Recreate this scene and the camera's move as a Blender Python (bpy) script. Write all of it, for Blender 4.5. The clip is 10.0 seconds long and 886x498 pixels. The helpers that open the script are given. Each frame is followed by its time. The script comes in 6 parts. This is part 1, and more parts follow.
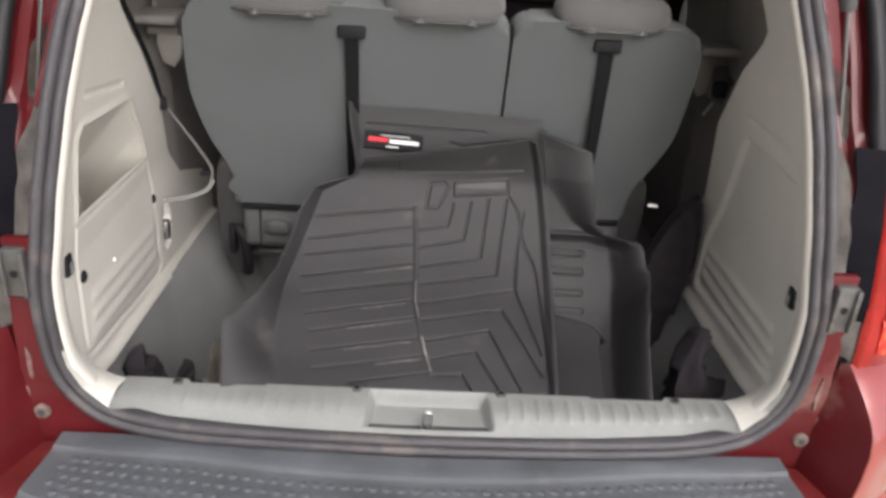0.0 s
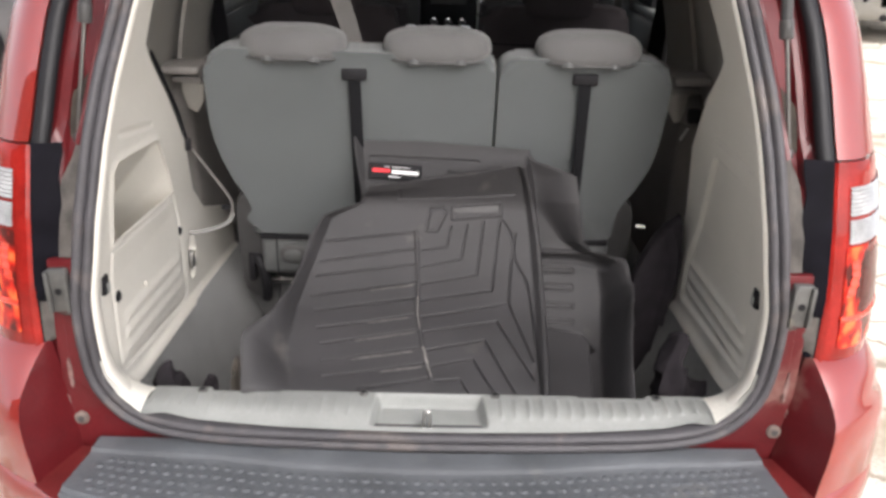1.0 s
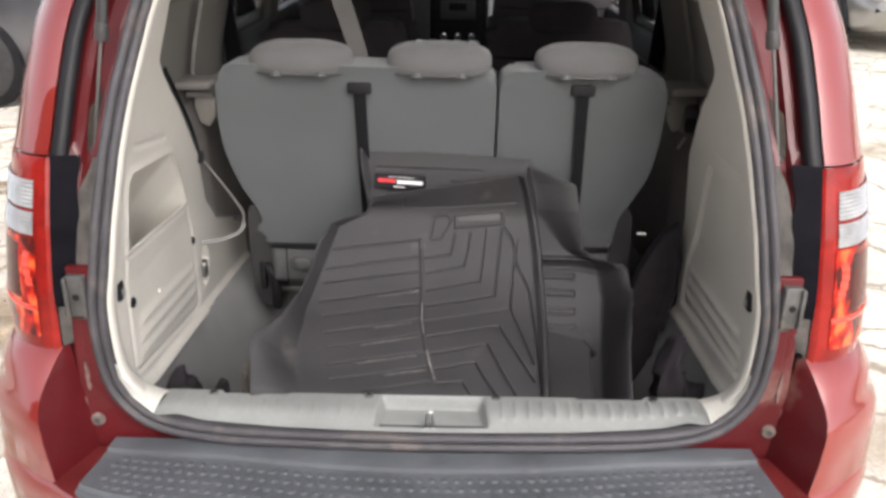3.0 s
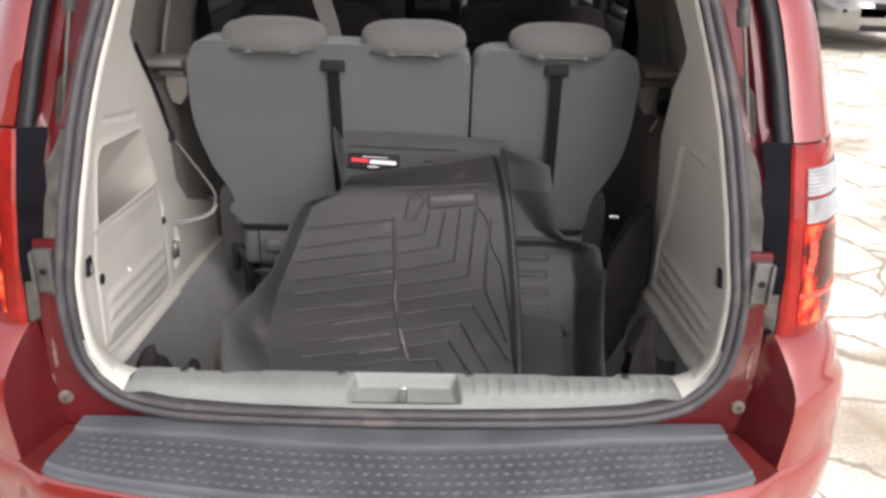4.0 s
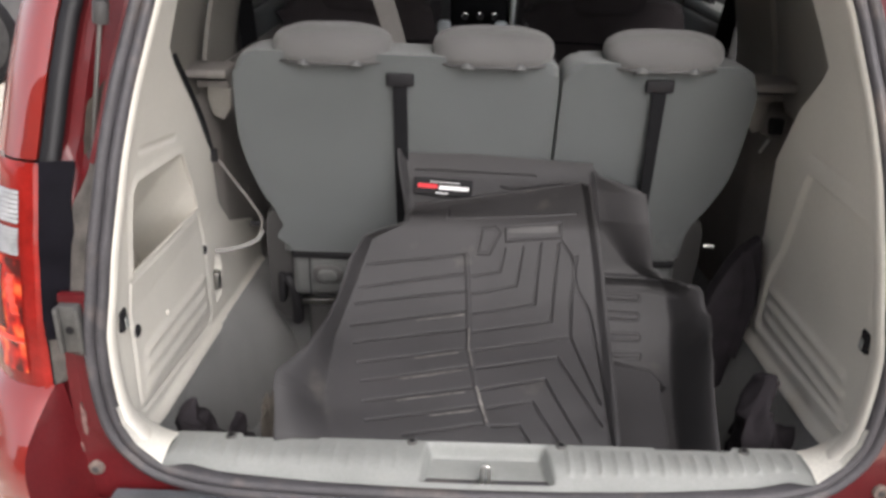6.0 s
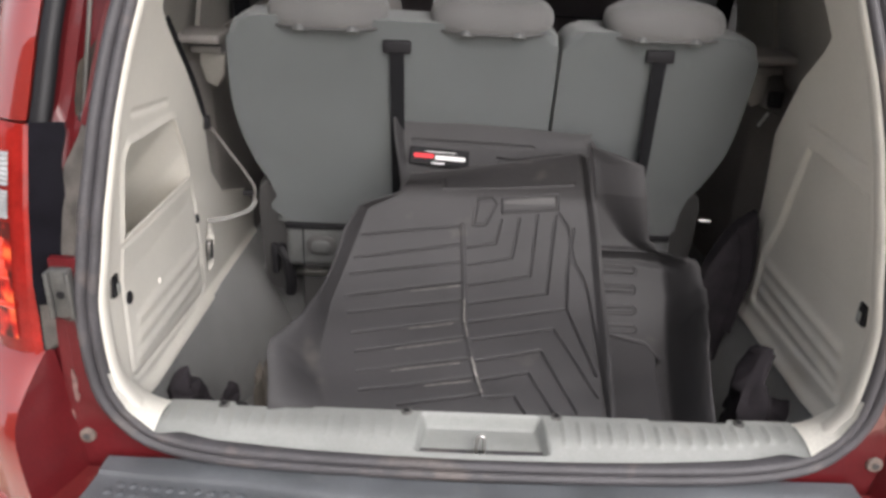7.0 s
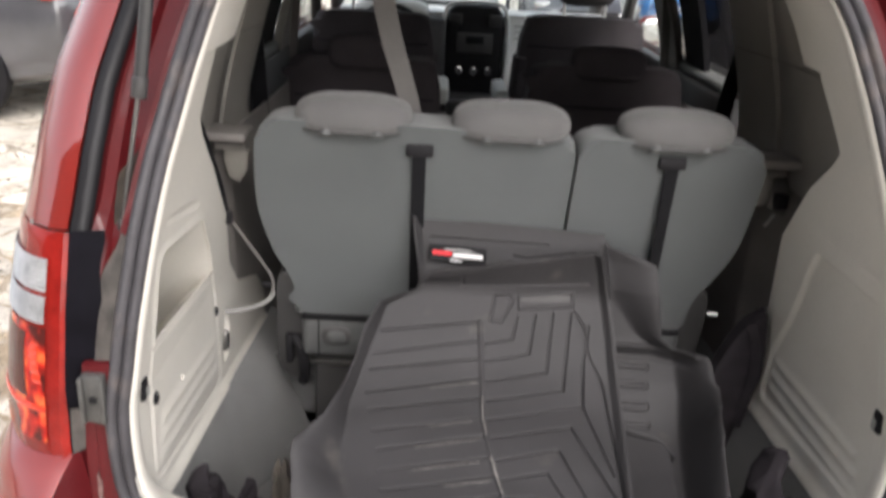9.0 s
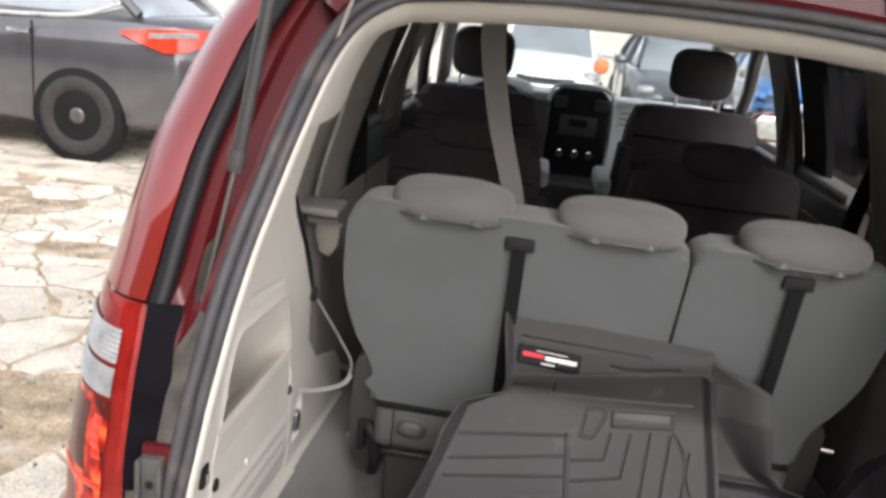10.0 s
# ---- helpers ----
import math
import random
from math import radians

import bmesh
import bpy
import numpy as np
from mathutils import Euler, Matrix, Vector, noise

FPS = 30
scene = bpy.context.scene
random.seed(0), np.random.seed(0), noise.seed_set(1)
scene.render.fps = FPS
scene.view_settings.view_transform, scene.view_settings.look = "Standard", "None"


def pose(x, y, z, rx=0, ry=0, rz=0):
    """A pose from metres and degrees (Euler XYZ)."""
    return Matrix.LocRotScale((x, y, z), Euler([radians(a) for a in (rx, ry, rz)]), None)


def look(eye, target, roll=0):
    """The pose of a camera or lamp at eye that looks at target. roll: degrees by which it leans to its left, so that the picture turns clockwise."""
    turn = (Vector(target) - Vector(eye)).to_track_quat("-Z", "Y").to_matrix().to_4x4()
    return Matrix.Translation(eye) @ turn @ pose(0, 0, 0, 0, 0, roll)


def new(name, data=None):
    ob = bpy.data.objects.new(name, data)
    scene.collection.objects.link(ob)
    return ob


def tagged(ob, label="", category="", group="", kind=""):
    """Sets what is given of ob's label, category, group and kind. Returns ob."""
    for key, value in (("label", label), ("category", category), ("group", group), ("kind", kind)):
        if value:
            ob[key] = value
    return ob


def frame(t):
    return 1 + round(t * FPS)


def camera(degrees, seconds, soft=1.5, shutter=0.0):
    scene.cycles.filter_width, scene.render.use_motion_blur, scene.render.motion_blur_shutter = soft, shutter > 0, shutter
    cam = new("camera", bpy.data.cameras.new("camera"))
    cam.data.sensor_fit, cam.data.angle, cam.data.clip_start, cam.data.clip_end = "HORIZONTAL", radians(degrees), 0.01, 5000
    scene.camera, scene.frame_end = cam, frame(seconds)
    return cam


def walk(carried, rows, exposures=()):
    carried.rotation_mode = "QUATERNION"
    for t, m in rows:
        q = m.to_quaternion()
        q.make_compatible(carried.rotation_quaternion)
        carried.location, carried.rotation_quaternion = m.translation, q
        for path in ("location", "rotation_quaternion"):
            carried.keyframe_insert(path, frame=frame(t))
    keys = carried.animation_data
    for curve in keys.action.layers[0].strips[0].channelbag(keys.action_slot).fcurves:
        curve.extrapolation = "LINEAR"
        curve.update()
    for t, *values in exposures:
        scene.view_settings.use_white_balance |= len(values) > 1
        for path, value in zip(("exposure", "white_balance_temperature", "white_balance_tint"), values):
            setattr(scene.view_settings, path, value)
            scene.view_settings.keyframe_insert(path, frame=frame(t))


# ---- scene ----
cam = camera(57.0, 10.0, soft=3.2, shutter=0.3)
PATH = [
    (0, (-0.045, 0.149, 1.564), (0.033, 1.936, 0.67), 3.8),
    (0.5, (0.012, 0.002, 1.575), (0.081, 1.797, 0.695), 2.2),
    (1, (0.01, -0.02, 1.579), (0.023, 1.816, 0.787), 1.4),
    (1.5, (0.014, -0.042, 1.572), (-0.032, 1.812, 0.823), 1.4),
    (2, (0.044, -0.06, 1.548), (0.069, 1.761, 0.721), 1.9),
    (2.5, (0.034, -0.071, 1.573), (0.052, 1.765, 0.779), 1.3),
    (2.7, (0.036, -0.074, 1.587), (0.002, 1.773, 0.821), 0.6),
    (3.8, (0.044, -0.089, 1.564), (0.071, 1.762, 0.807), 1.2),
    (4, (0.041, -0.092, 1.545), (0.078, 1.756, 0.782), 1.5),
    (4.5, (0.033, -0.077, 1.562), (-0.017, 1.747, 0.743), 0.5),
    (5, (0.022, -0.041, 1.572), (-0.086, 1.796, 0.787), 0.5),
    (5.5, (-0.028, 0.108, 1.571), (-0.111, 1.943, 0.779), 1.1),
    (5.7, (-0.055, 0.156, 1.571), (-0.102, 1.99, 0.774), 1.4),
    (6.8, (-0.077, 0.195, 1.533), (-0.083, 2.006, 0.685), 1.4),
    (7, (-0.079, 0.185, 1.538), (-0.078, 1.995, 0.686), 2.2),
    (7.5, (-0.056, 0.115, 1.532), (-0.105, 1.91, 0.652), 2.1),
    (8, (-0.024, 0.086, 1.549), (-0.03, 1.877, 0.659), 2.0),
    (8.5, (-0.076, 0.122, 1.554), (-0.04, 1.892, 0.624), 3.5),
    (8.8, (-0.133, 0.175, 1.604), (-0.103, 1.985, 0.756), 3.0),
    (9, (-0.152, 0.183, 1.621), (-0.12, 2.049, 0.904), 3.1),
    (9.2, (-0.176, 0.207, 1.645), (-0.146, 2.106, 1.018), 4.4),
    (9.5, (-0.188, 0.271, 1.646), (-0.242, 2.194, 1.096), 6.0),
    (9.7, (-0.189, 0.308, 1.64), (-0.339, 2.228, 1.101), 6.2),
    (10, (-0.183, 0.3, 1.632), (-0.366, 2.207, 1.058), 6.5),
]
walk(cam, [(t, look(eye, target, roll)) for t, eye, target, roll in PATH],
     exposures=((0, 0.77, 6500, 12.5), (0.5, 0.89, 6500, 12.5), (1, 0.95, 6500, 12.5), (1.5, 1.09, 6500, 12.5), (2, 0.95, 6500, 12.5), (2.5, 0.82, 6500, 12.5), (4, 0.77, 6500, 12.5), (5, 0.82, 6500, 12.5), (5.5, 0.76, 6500, 12.5), (7, 0.83, 6500, 12.5), (8, 0.77, 6500, 12.5), (8.5, 0.87, 6500, 12.5), (9, 0.83, 6500, 12.5), (9.5, 0.79, 6500, 12.5), (10, 0.75, 6500, 12.5)))

# ---- world and light: bright overcast day ----
world = bpy.data.worlds.new("overcast_sky")
scene.world = world
world.use_nodes = True
wn, wl = world.node_tree.nodes, world.node_tree.links
sky = wn.new("ShaderNodeTexSky")
sky.sky_type = "NISHITA"
sky.sun_disc = False
sky.sun_elevation, sky.sun_rotation = radians(43), radians(165)
sky.dust_density, sky.air_density = 4.0, 1.0
soft_sky = wn.new("ShaderNodeHueSaturation")
soft_sky.inputs["Saturation"].default_value = 0.28
wl.new(sky.outputs[0], soft_sky.inputs["Color"])
wl.new(soft_sky.outputs[0], wn["Background"].inputs["Color"])
wn["Background"].inputs["Strength"].default_value = 0.22
sun_data = bpy.data.lights.new("sun", "SUN")
sun_data.energy, sun_data.angle, sun_data.color = 0.36, radians(40), (1.0, 0.995, 0.99)
sun = new("sun", sun_data)
sun.matrix_world = look((1.9, -5.7, 6.2), (0, 1.4, 0.6))


# ---- materials ----
def mat(name, colour, rough=0.5, metal=0.0, var=0.12, scale=6.0, grain=0.08, gscale=180.0, bump=0.15, bscale=400.0,
        coat=0.0, coat_ior=1.7, spec=0.5, tint=None, tint_at=0.6, sheen=0.0):
    """Principled surface with broad stains, fine grain and a fine relief."""
    m = bpy.data.materials.new(name)
    m.use_nodes = True
    n, l = m.node_tree.nodes, m.node_tree.links
    b = n["Principled BSDF"]
    co = n.new("ShaderNodeTexCoord")
    broad, fine, relief = (n.new("ShaderNodeTexNoise") for _ in range(3))
    for tex, sc, det in ((broad, scale, 5), (fine, gscale, 3), (relief, bscale, 3)):
        tex.inputs["Scale"].default_value, tex.inputs["Detail"].default_value = sc, det
        l.new(co.outputs["Object"], tex.inputs["Vector"])
    def ranged(tex, amount):
        r = n.new("ShaderNodeMapRange")
        r.inputs[1].default_value, r.inputs[2].default_value = 0.3, 0.7
        r.inputs[3].default_value, r.inputs[4].default_value = 1 - amount, 1 + amount
        l.new(tex.outputs["Fac"], r.inputs[0])
        return r.outputs[0]
    mul = n.new("ShaderNodeMath")
    mul.operation = "MULTIPLY"
    l.new(ranged(broad, var), mul.inputs[0])
    l.new(ranged(fine, grain), mul.inputs[1])
    scale_c = n.new("ShaderNodeVectorMath")
    scale_c.operation = "SCALE"
    scale_c.inputs[0].default_value = colour
    l.new(mul.outputs[0], scale_c.inputs["Scale"])
    out = scale_c.outputs[0]
    if tint:
        dirt = n.new("ShaderNodeTexNoise")
        dirt.inputs["Scale"].default_value, dirt.inputs["Detail"].default_value = scale * 0.7 + 1, 8
        l.new(co.outputs["Object"], dirt.inputs["Vector"])
        r = n.new("ShaderNodeMapRange")
        r.inputs[1].default_value, r.inputs[2].default_value = tint_at, tint_at + 0.18
        l.new(dirt.outputs["Fac"], r.inputs[0])
        mix = n.new("ShaderNodeMix")
        mix.data_type = "RGBA"
        mix.inputs[7].default_value = (*tint, 1)
        l.new(r.outputs[0], mix.inputs[0])
        l.new(out, mix.inputs[6])
        out = mix.outputs[2]
    l.new(out, b.inputs["Base Color"])
    b.inputs["Roughness"].default_value = rough
    rr = n.new("ShaderNodeMapRange")
    rr.inputs[3].default_value, rr.inputs[4].default_value = rough * 0.85, min(1, rough * 1.15)
    l.new(broad.outputs["Fac"], rr.inputs[0])
    l.new(rr.outputs[0], b.inputs["Roughness"])
    b.inputs["Metallic"].default_value = metal
    b.inputs["Specular IOR Level"].default_value = spec
    b.inputs["Coat Weight"].default_value = coat
    b.inputs["Coat Roughness"].default_value, b.inputs["Coat IOR"].default_value = 0.03, coat_ior
    b.inputs["Sheen Weight"].default_value = sheen
    if bump:
        bp = n.new("ShaderNodeBump")
        bp.inputs["Strength"].default_value, bp.inputs["Distance"].default_value = bump, 0.002
        l.new(relief.outputs["Fac"], bp.inputs["Height"])
        l.new(bp.outputs[0], b.inputs["Normal"])
    return m


def glass(name, colour, rough=0.02):
    m = bpy.data.materials.new(name)
    m.use_nodes = True
    n, l = m.node_tree.nodes, m.node_tree.links
    n.remove(n["Principled BSDF"])
    tr, gl, mix, lw, pw, ad = (n.new("ShaderNode" + k) for k in ("BsdfTransparent", "BsdfGlossy", "MixShader", "LayerWeight", "Math", "Math"))
    tr.inputs[0].default_value = (*colour, 1)
    gl.inputs["Roughness"].default_value = rough
    pw.operation, ad.operation = "POWER", "MULTIPLY_ADD"
    pw.inputs[1].default_value = 5
    ad.inputs[1].default_value, ad.inputs[2].default_value = 0.75, 0.03
    l.new(lw.outputs["Facing"], pw.inputs[0])
    l.new(pw.outputs[0], ad.inputs[0])
    l.new(ad.outputs[0], mix.inputs[0])
    l.new(tr.outputs[0], mix.inputs[1])
    l.new(gl.outputs[0], mix.inputs[2])
    l.new(mix.outputs[0], n["Material Output"].inputs[0])
    return m


RED = mat("red_paint", (0.22, 0.0165, 0.0115), 0.4, 0.1, var=0.06, scale=3, grain=0.05, gscale=900, bump=0.02, coat=1.0, coat_ior=1.92, spec=0.12)
# body red with the shade of jamb and shoulder in its colour, plus dust
RED_SHADED = mat("red_paint_shaded", (0.088, 0.008, 0.010), 0.4, 0.0, var=0.15, scale=9, bump=0.03, coat=0.3, coat_ior=1.45, spec=0.2, tint=(0.20, 0.12, 0.10), tint_at=0.66)
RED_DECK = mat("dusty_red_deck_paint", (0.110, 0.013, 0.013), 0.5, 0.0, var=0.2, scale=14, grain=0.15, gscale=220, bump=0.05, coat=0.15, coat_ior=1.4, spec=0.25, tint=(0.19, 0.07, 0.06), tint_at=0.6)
CREAM = mat("cream_trim_plastic", (0.60, 0.575, 0.52), 0.55, var=0.05, scale=4, grain=0.03, bump=0.25, bscale=900)
CREAM_EDGE = mat("cream_edge_plastic", (0.68, 0.66, 0.60), 0.5, var=0.05, scale=7, bump=0.15, bscale=900)
SCUFF = mat("grey_sill_plastic", (0.225, 0.231, 0.222), 0.5, var=0.09, scale=11, grain=0.05, bump=0.25, bscale=900, tint=(0.30, 0.28, 0.25), tint_at=0.66)
RUBBER = mat("seal_rubber", (0.053, 0.050, 0.055), 0.6, var=0.2, scale=15, grain=0.12, bump=0.15, tint=(0.125, 0.105, 0.097), tint_at=0.56)
STOP = mat("dusty_beige_rubber", (0.15, 0.115, 0.10), 0.85, var=0.3, scale=60, bump=0.3)
GAP = mat("gap_seal_rubber", (0.010, 0.0095, 0.011), 0.5, var=0.2, bump=0.1, spec=0.3)
PAD = mat("bumper_pad_plastic", (0.090, 0.096, 0.104), 0.48, var=0.24, scale=8, grain=0.14, gscale=500, bump=0.5, bscale=1100, tint=(0.16, 0.155, 0.145), tint_at=0.6)
BLACK = mat("black_plastic", (0.012, 0.0115, 0.013), 0.6, var=0.2, bump=0.2, spec=0.18)
LAMPBLACK = mat("lamp_housing_black", (0.005, 0.0045, 0.007), 0.5, var=0.3, scale=25, bump=0.1, spec=0.06)
DARKGREY = mat("dark_grey_plastic", (0.055, 0.053, 0.053), 0.5, var=0.15, bump=0.3)
FABRIC = mat("grey_seat_fabric", (0.091, 0.099, 0.100), 0.9, var=0.10, scale=5, grain=0.12, gscale=700, bump=0.6, bscale=1300, sheen=0.25)
FABRIC_TOP = mat("grey_head_restraint_fabric", (0.108, 0.106, 0.105), 0.92, var=0.1, scale=8, grain=0.14, gscale=800, bump=0.6, bscale=1300, sheen=0.2)
SEATPLASTIC = mat("grey_seat_plastic", (0.078, 0.08, 0.08), 0.5, var=0.1, bump=0.3)
CHARCOAL = mat("charcoal_seat_cloth", (0.062, 0.054, 0.057), 0.9, var=0.2, grain=0.15, gscale=600, bump=0.5, bscale=1100, spec=0.2)
MATRUBBER = mat("floor_liner_rubber", (0.0255, 0.024, 0.0255), 0.6, var=0.2, scale=7, grain=0.06, gscale=900, bump=0.35, bscale=1500, tint=(0.15, 0.135, 0.12), tint_at=0.66)
CHALK = mat("chalky_dust", (0.115, 0.108, 0.102), 0.85, var=0.5, scale=60, grain=0.3, gscale=300, bump=0.2)
CARPET = mat("grey_carpet", (0.128, 0.128, 0.127), 0.95, var=0.16, scale=9, grain=0.25, gscale=500, bump=1.0, bscale=700, sheen=0.2)
WEBBING = mat("grey_webbing", (0.13, 0.122, 0.115), 0.8, var=0.08, grain=0.2, gscale=600, bump=0.5)
PALEWEB = mat("pale_webbing", (0.20, 0.195, 0.185), 0.8, var=0.08, grain=0.2, gscale=600, bump=0.5)
BLACKWEB = mat("black_webbing", (0.010, 0.010, 0.0115), 0.8, var=0.1, grain=0.2, gscale=600, bump=0.5, spec=0.15)
STRUTGREY = mat("strut_grey_paint", (0.045, 0.045, 0.047), 0.35, var=0.15, bump=0.05, spec=0.6)
RODSTEEL = mat("dull_steel_rod", (0.22, 0.215, 0.21), 0.3, 0.8, var=0.1, bump=0.02)
STEEL = mat("bright_steel", (0.62, 0.61, 0.59), 0.3, 1.0, var=0.1, bump=0.05)
BRACKET = mat("zinc_bracket", (0.11, 0.108, 0.104), 0.55, 0.5, var=0.25, scale=30, bump=0.1, tint=(0.3, 0.26, 0.2))
PRIMER = mat("pale_primer", (0.17, 0.10, 0.09), 0.8, var=0.5, scale=60, bump=0.2)
FOAM = mat("dusty_sealer", (0.068, 0.061, 0.055), 0.9, var=0.5, scale=26, bump=0.6, bscale=150)
CRUST = mat("brown_dried_dirt", (0.030, 0.024, 0.018), 0.95, var=0.6, scale=40, bump=0.8, bscale=120)
LAMP_RED = mat("red_lamp_lens", (0.22, 0.012, 0.009), 0.12, var=0.35, scale=14, bump=0.0, coat=0.7, coat_ior=1.28, spec=0.2)
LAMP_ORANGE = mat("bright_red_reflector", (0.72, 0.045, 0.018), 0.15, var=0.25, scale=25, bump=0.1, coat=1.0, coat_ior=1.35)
def reflector_material():
    m = mat("mottled_red_reflector", (0.5, 0.02, 0.01), 0.2, bump=0.0, coat=0.6, coat_ior=1.3, spec=0.2)
    n, l = m.node_tree.nodes, m.node_tree.links
    co, mp, tx, cr = (n.new("ShaderNode" + k) for k in ("TexCoord", "Mapping", "TexNoise", "ValToRGB"))
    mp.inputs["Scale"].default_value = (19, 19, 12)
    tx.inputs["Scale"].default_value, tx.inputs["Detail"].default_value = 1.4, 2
    # dark, red and orange spots come from this ramp alone
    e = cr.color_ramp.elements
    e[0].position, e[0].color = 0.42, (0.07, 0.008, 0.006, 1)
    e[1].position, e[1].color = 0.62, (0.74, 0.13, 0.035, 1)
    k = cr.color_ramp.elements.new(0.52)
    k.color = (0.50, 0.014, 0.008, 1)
    l.new(co.outputs["Object"], mp.inputs[0])
    l.new(mp.outputs[0], tx.inputs["Vector"])
    l.new(tx.outputs["Fac"], cr.inputs[0])
    l.new(cr.outputs[0], n["Principled BSDF"].inputs["Base Color"])
    return m


REFLECTOR = reflector_material()
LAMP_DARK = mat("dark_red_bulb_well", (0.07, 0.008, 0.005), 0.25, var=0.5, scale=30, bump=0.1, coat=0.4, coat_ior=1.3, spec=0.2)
LAMP_WHITE = mat("clear_lamp_lens", (0.30, 0.295, 0.29), 0.15, var=0.25, scale=30, bump=0.05, coat=1.0, coat_ior=1.5)
GREIGE = mat("greige_pillar_plastic", (0.24, 0.225, 0.203), 0.6, var=0.08, scale=5, bump=0.3, bscale=800)
TAUPE = mat("taupe_lining_plastic", (0.205, 0.19, 0.18), 0.7, var=0.12, scale=5, bump=0.3, bscale=700)
LIGHTDASH = mat("pale_grey_dash", (0.74, 0.75, 0.73), 0.55, var=0.05, bump=0.3, bscale=700)
HEADLINER = mat("cream_headliner", (0.52, 0.49, 0.43), 0.95, var=0.06, bump=0.4, bscale=900)
PRIVACY = glass("privacy_glass", (0.125, 0.125, 0.135))
QUARTER = glass("dark_quarter_glass", (0.07, 0.07, 0.075))
CLEAR = glass("clear_glass", (0.92, 0.95, 0.95))
CLOTH = mat("black_cloth", (0.022, 0.019, 0.022), 0.9, var=0.3, scale=20, bump=0.8, bscale=300, spec=0.2)
BROWN = mat("brown_paper", (0.085, 0.074, 0.062), 0.85, var=0.3, scale=30, bump=0.5, bscale=120)
WHITE = mat("white_print", (0.8, 0.8, 0.8), 0.4, var=0.02, bump=0)
REDPRINT = mat("red_print", (0.72, 0.02, 0.03), 0.4, var=0.02, bump=0)
TYRE = mat("tyre_rubber", (0.035, 0.034, 0.034), 0.85, var=0.25, scale=20, bump=0.5, bscale=200, tint=(0.05, 0.047, 0.045), tint_at=0.6)
RIM = mat("wheel_rim", (0.15, 0.145, 0.14), 0.4, 0.6, var=0.25, scale=20)
BLACKPAINT = mat("black_car_paint", (0.022, 0.023, 0.028), 0.3, 0.2, var=0.15, scale=2, bump=0.0, coat=1.0, coat_ior=1.75, spec=0.3)
WHITEPAINT = mat("white_car_paint", (0.72, 0.72, 0.7), 0.3, var=0.05, bump=0.0, coat=1.0)
GREYPAINT = mat("grey_car_paint", (0.25, 0.24, 0.22), 0.3, 0.4, var=0.08, bump=0.0, coat=1.0)
BLUEPAINT = mat("blue_car_paint", (0.03, 0.20, 0.55), 0.3, var=0.06, bump=0.0, coat=1.0)
CHROME = mat("chrome", (0.8, 0.8, 0.8), 0.12, 1.0, var=0.03, bump=0.0)
ORANGE = mat("orange_plastic", (0.8, 0.16, 0.04), 0.5, var=0.1)


# ---- builders ----
WORLD = {}


def thing(name, at, label, category, group="", kind=""):
    ob = new(name)
    ob.location = at
    ob.empty_display_size = 0.1
    WORLD[ob] = Matrix.Translation(at)
    return tagged(ob, label, category, group, kind)


def part(name, bm, material, parent=None, label="", sharp=40, m=None):
    """Links a bmesh (or a mesh) as one object; its points are in world metres unless m places it."""
    if isinstance(bm, bpy.types.Mesh):
        me = bm
    else:
        me = bpy.data.meshes.new(name)
        bmesh.ops.recalc_face_normals(bm, faces=bm.faces)
        bm.to_mesh(me)
        bm.free()
        me.shade_smooth()
        if sharp:
            me.set_sharp_from_angle(angle=radians(sharp))
    if material is not None and not me.materials:
        me.materials.append(material)
    ob = new(name, me)
    if parent is not None:
        ob.parent = parent
        ob.matrix_parent_inverse = WORLD.get(parent, Matrix()).inverted()
    ob.matrix_basis = m if m is not None else Matrix()
    WORLD[ob] = ob.matrix_basis.copy()
    return tagged(ob, label)


def loft(rings, close_ring=False, close_path=False, caps=False):
    bm = bmesh.new()
    vs = [[bm.verts.new(p) for p in ring] for ring in rings]
    n = len(rings[0])
    for i in range(len(rings) - (0 if close_path else 1)):
        a, b = vs[i], vs[(i + 1) % len(rings)]
        for j in range(n - (0 if close_ring else 1)):
            k = (j + 1) % n
            bm.faces.new((a[j], a[k], b[k], b[j]))
    if caps:
        bm.faces.new(vs[0])
        bm.faces.new(list(reversed(vs[-1])))
    return bm


def sheet(fn, us, vs, thick=0.0):
    """A surface fn(u, v), with a thickness if given."""
    bm = loft([[fn(u, v) for v in vs] for u in us])
    if thick:
        bmesh.ops.recalc_face_normals(bm, faces=bm.faces)
        bmesh.ops.solidify(bm, geom=bm.faces[:], thickness=thick)
    return bm


def join(*bms):
    out = bmesh.new()
    for b in bms:
        me = bpy.data.meshes.new("tmp")
        b.to_mesh(me)
        b.free()
        out.from_mesh(me)
        bpy.data.meshes.remove(me)
    return out


def box(x0, x1, y0, y1, z0, z1, r=0.008, seg=2, m=None):
    bm = bmesh.new()
    bmesh.ops.create_cube(bm, size=1, matrix=Matrix.Translation(((x0 + x1) / 2, (y0 + y1) / 2, (z0 + z1) / 2)) @ Matrix.Diagonal((x1 - x0, y1 - y0, z1 - z0, 1)))
    if r:
        bmesh.ops.bevel(bm, geom=bm.edges[:], offset=r, segments=seg, profile=0.5, affect="EDGES")
    if m is not None:
        bmesh.ops.transform(bm, matrix=m, verts=bm.verts)
    return bm


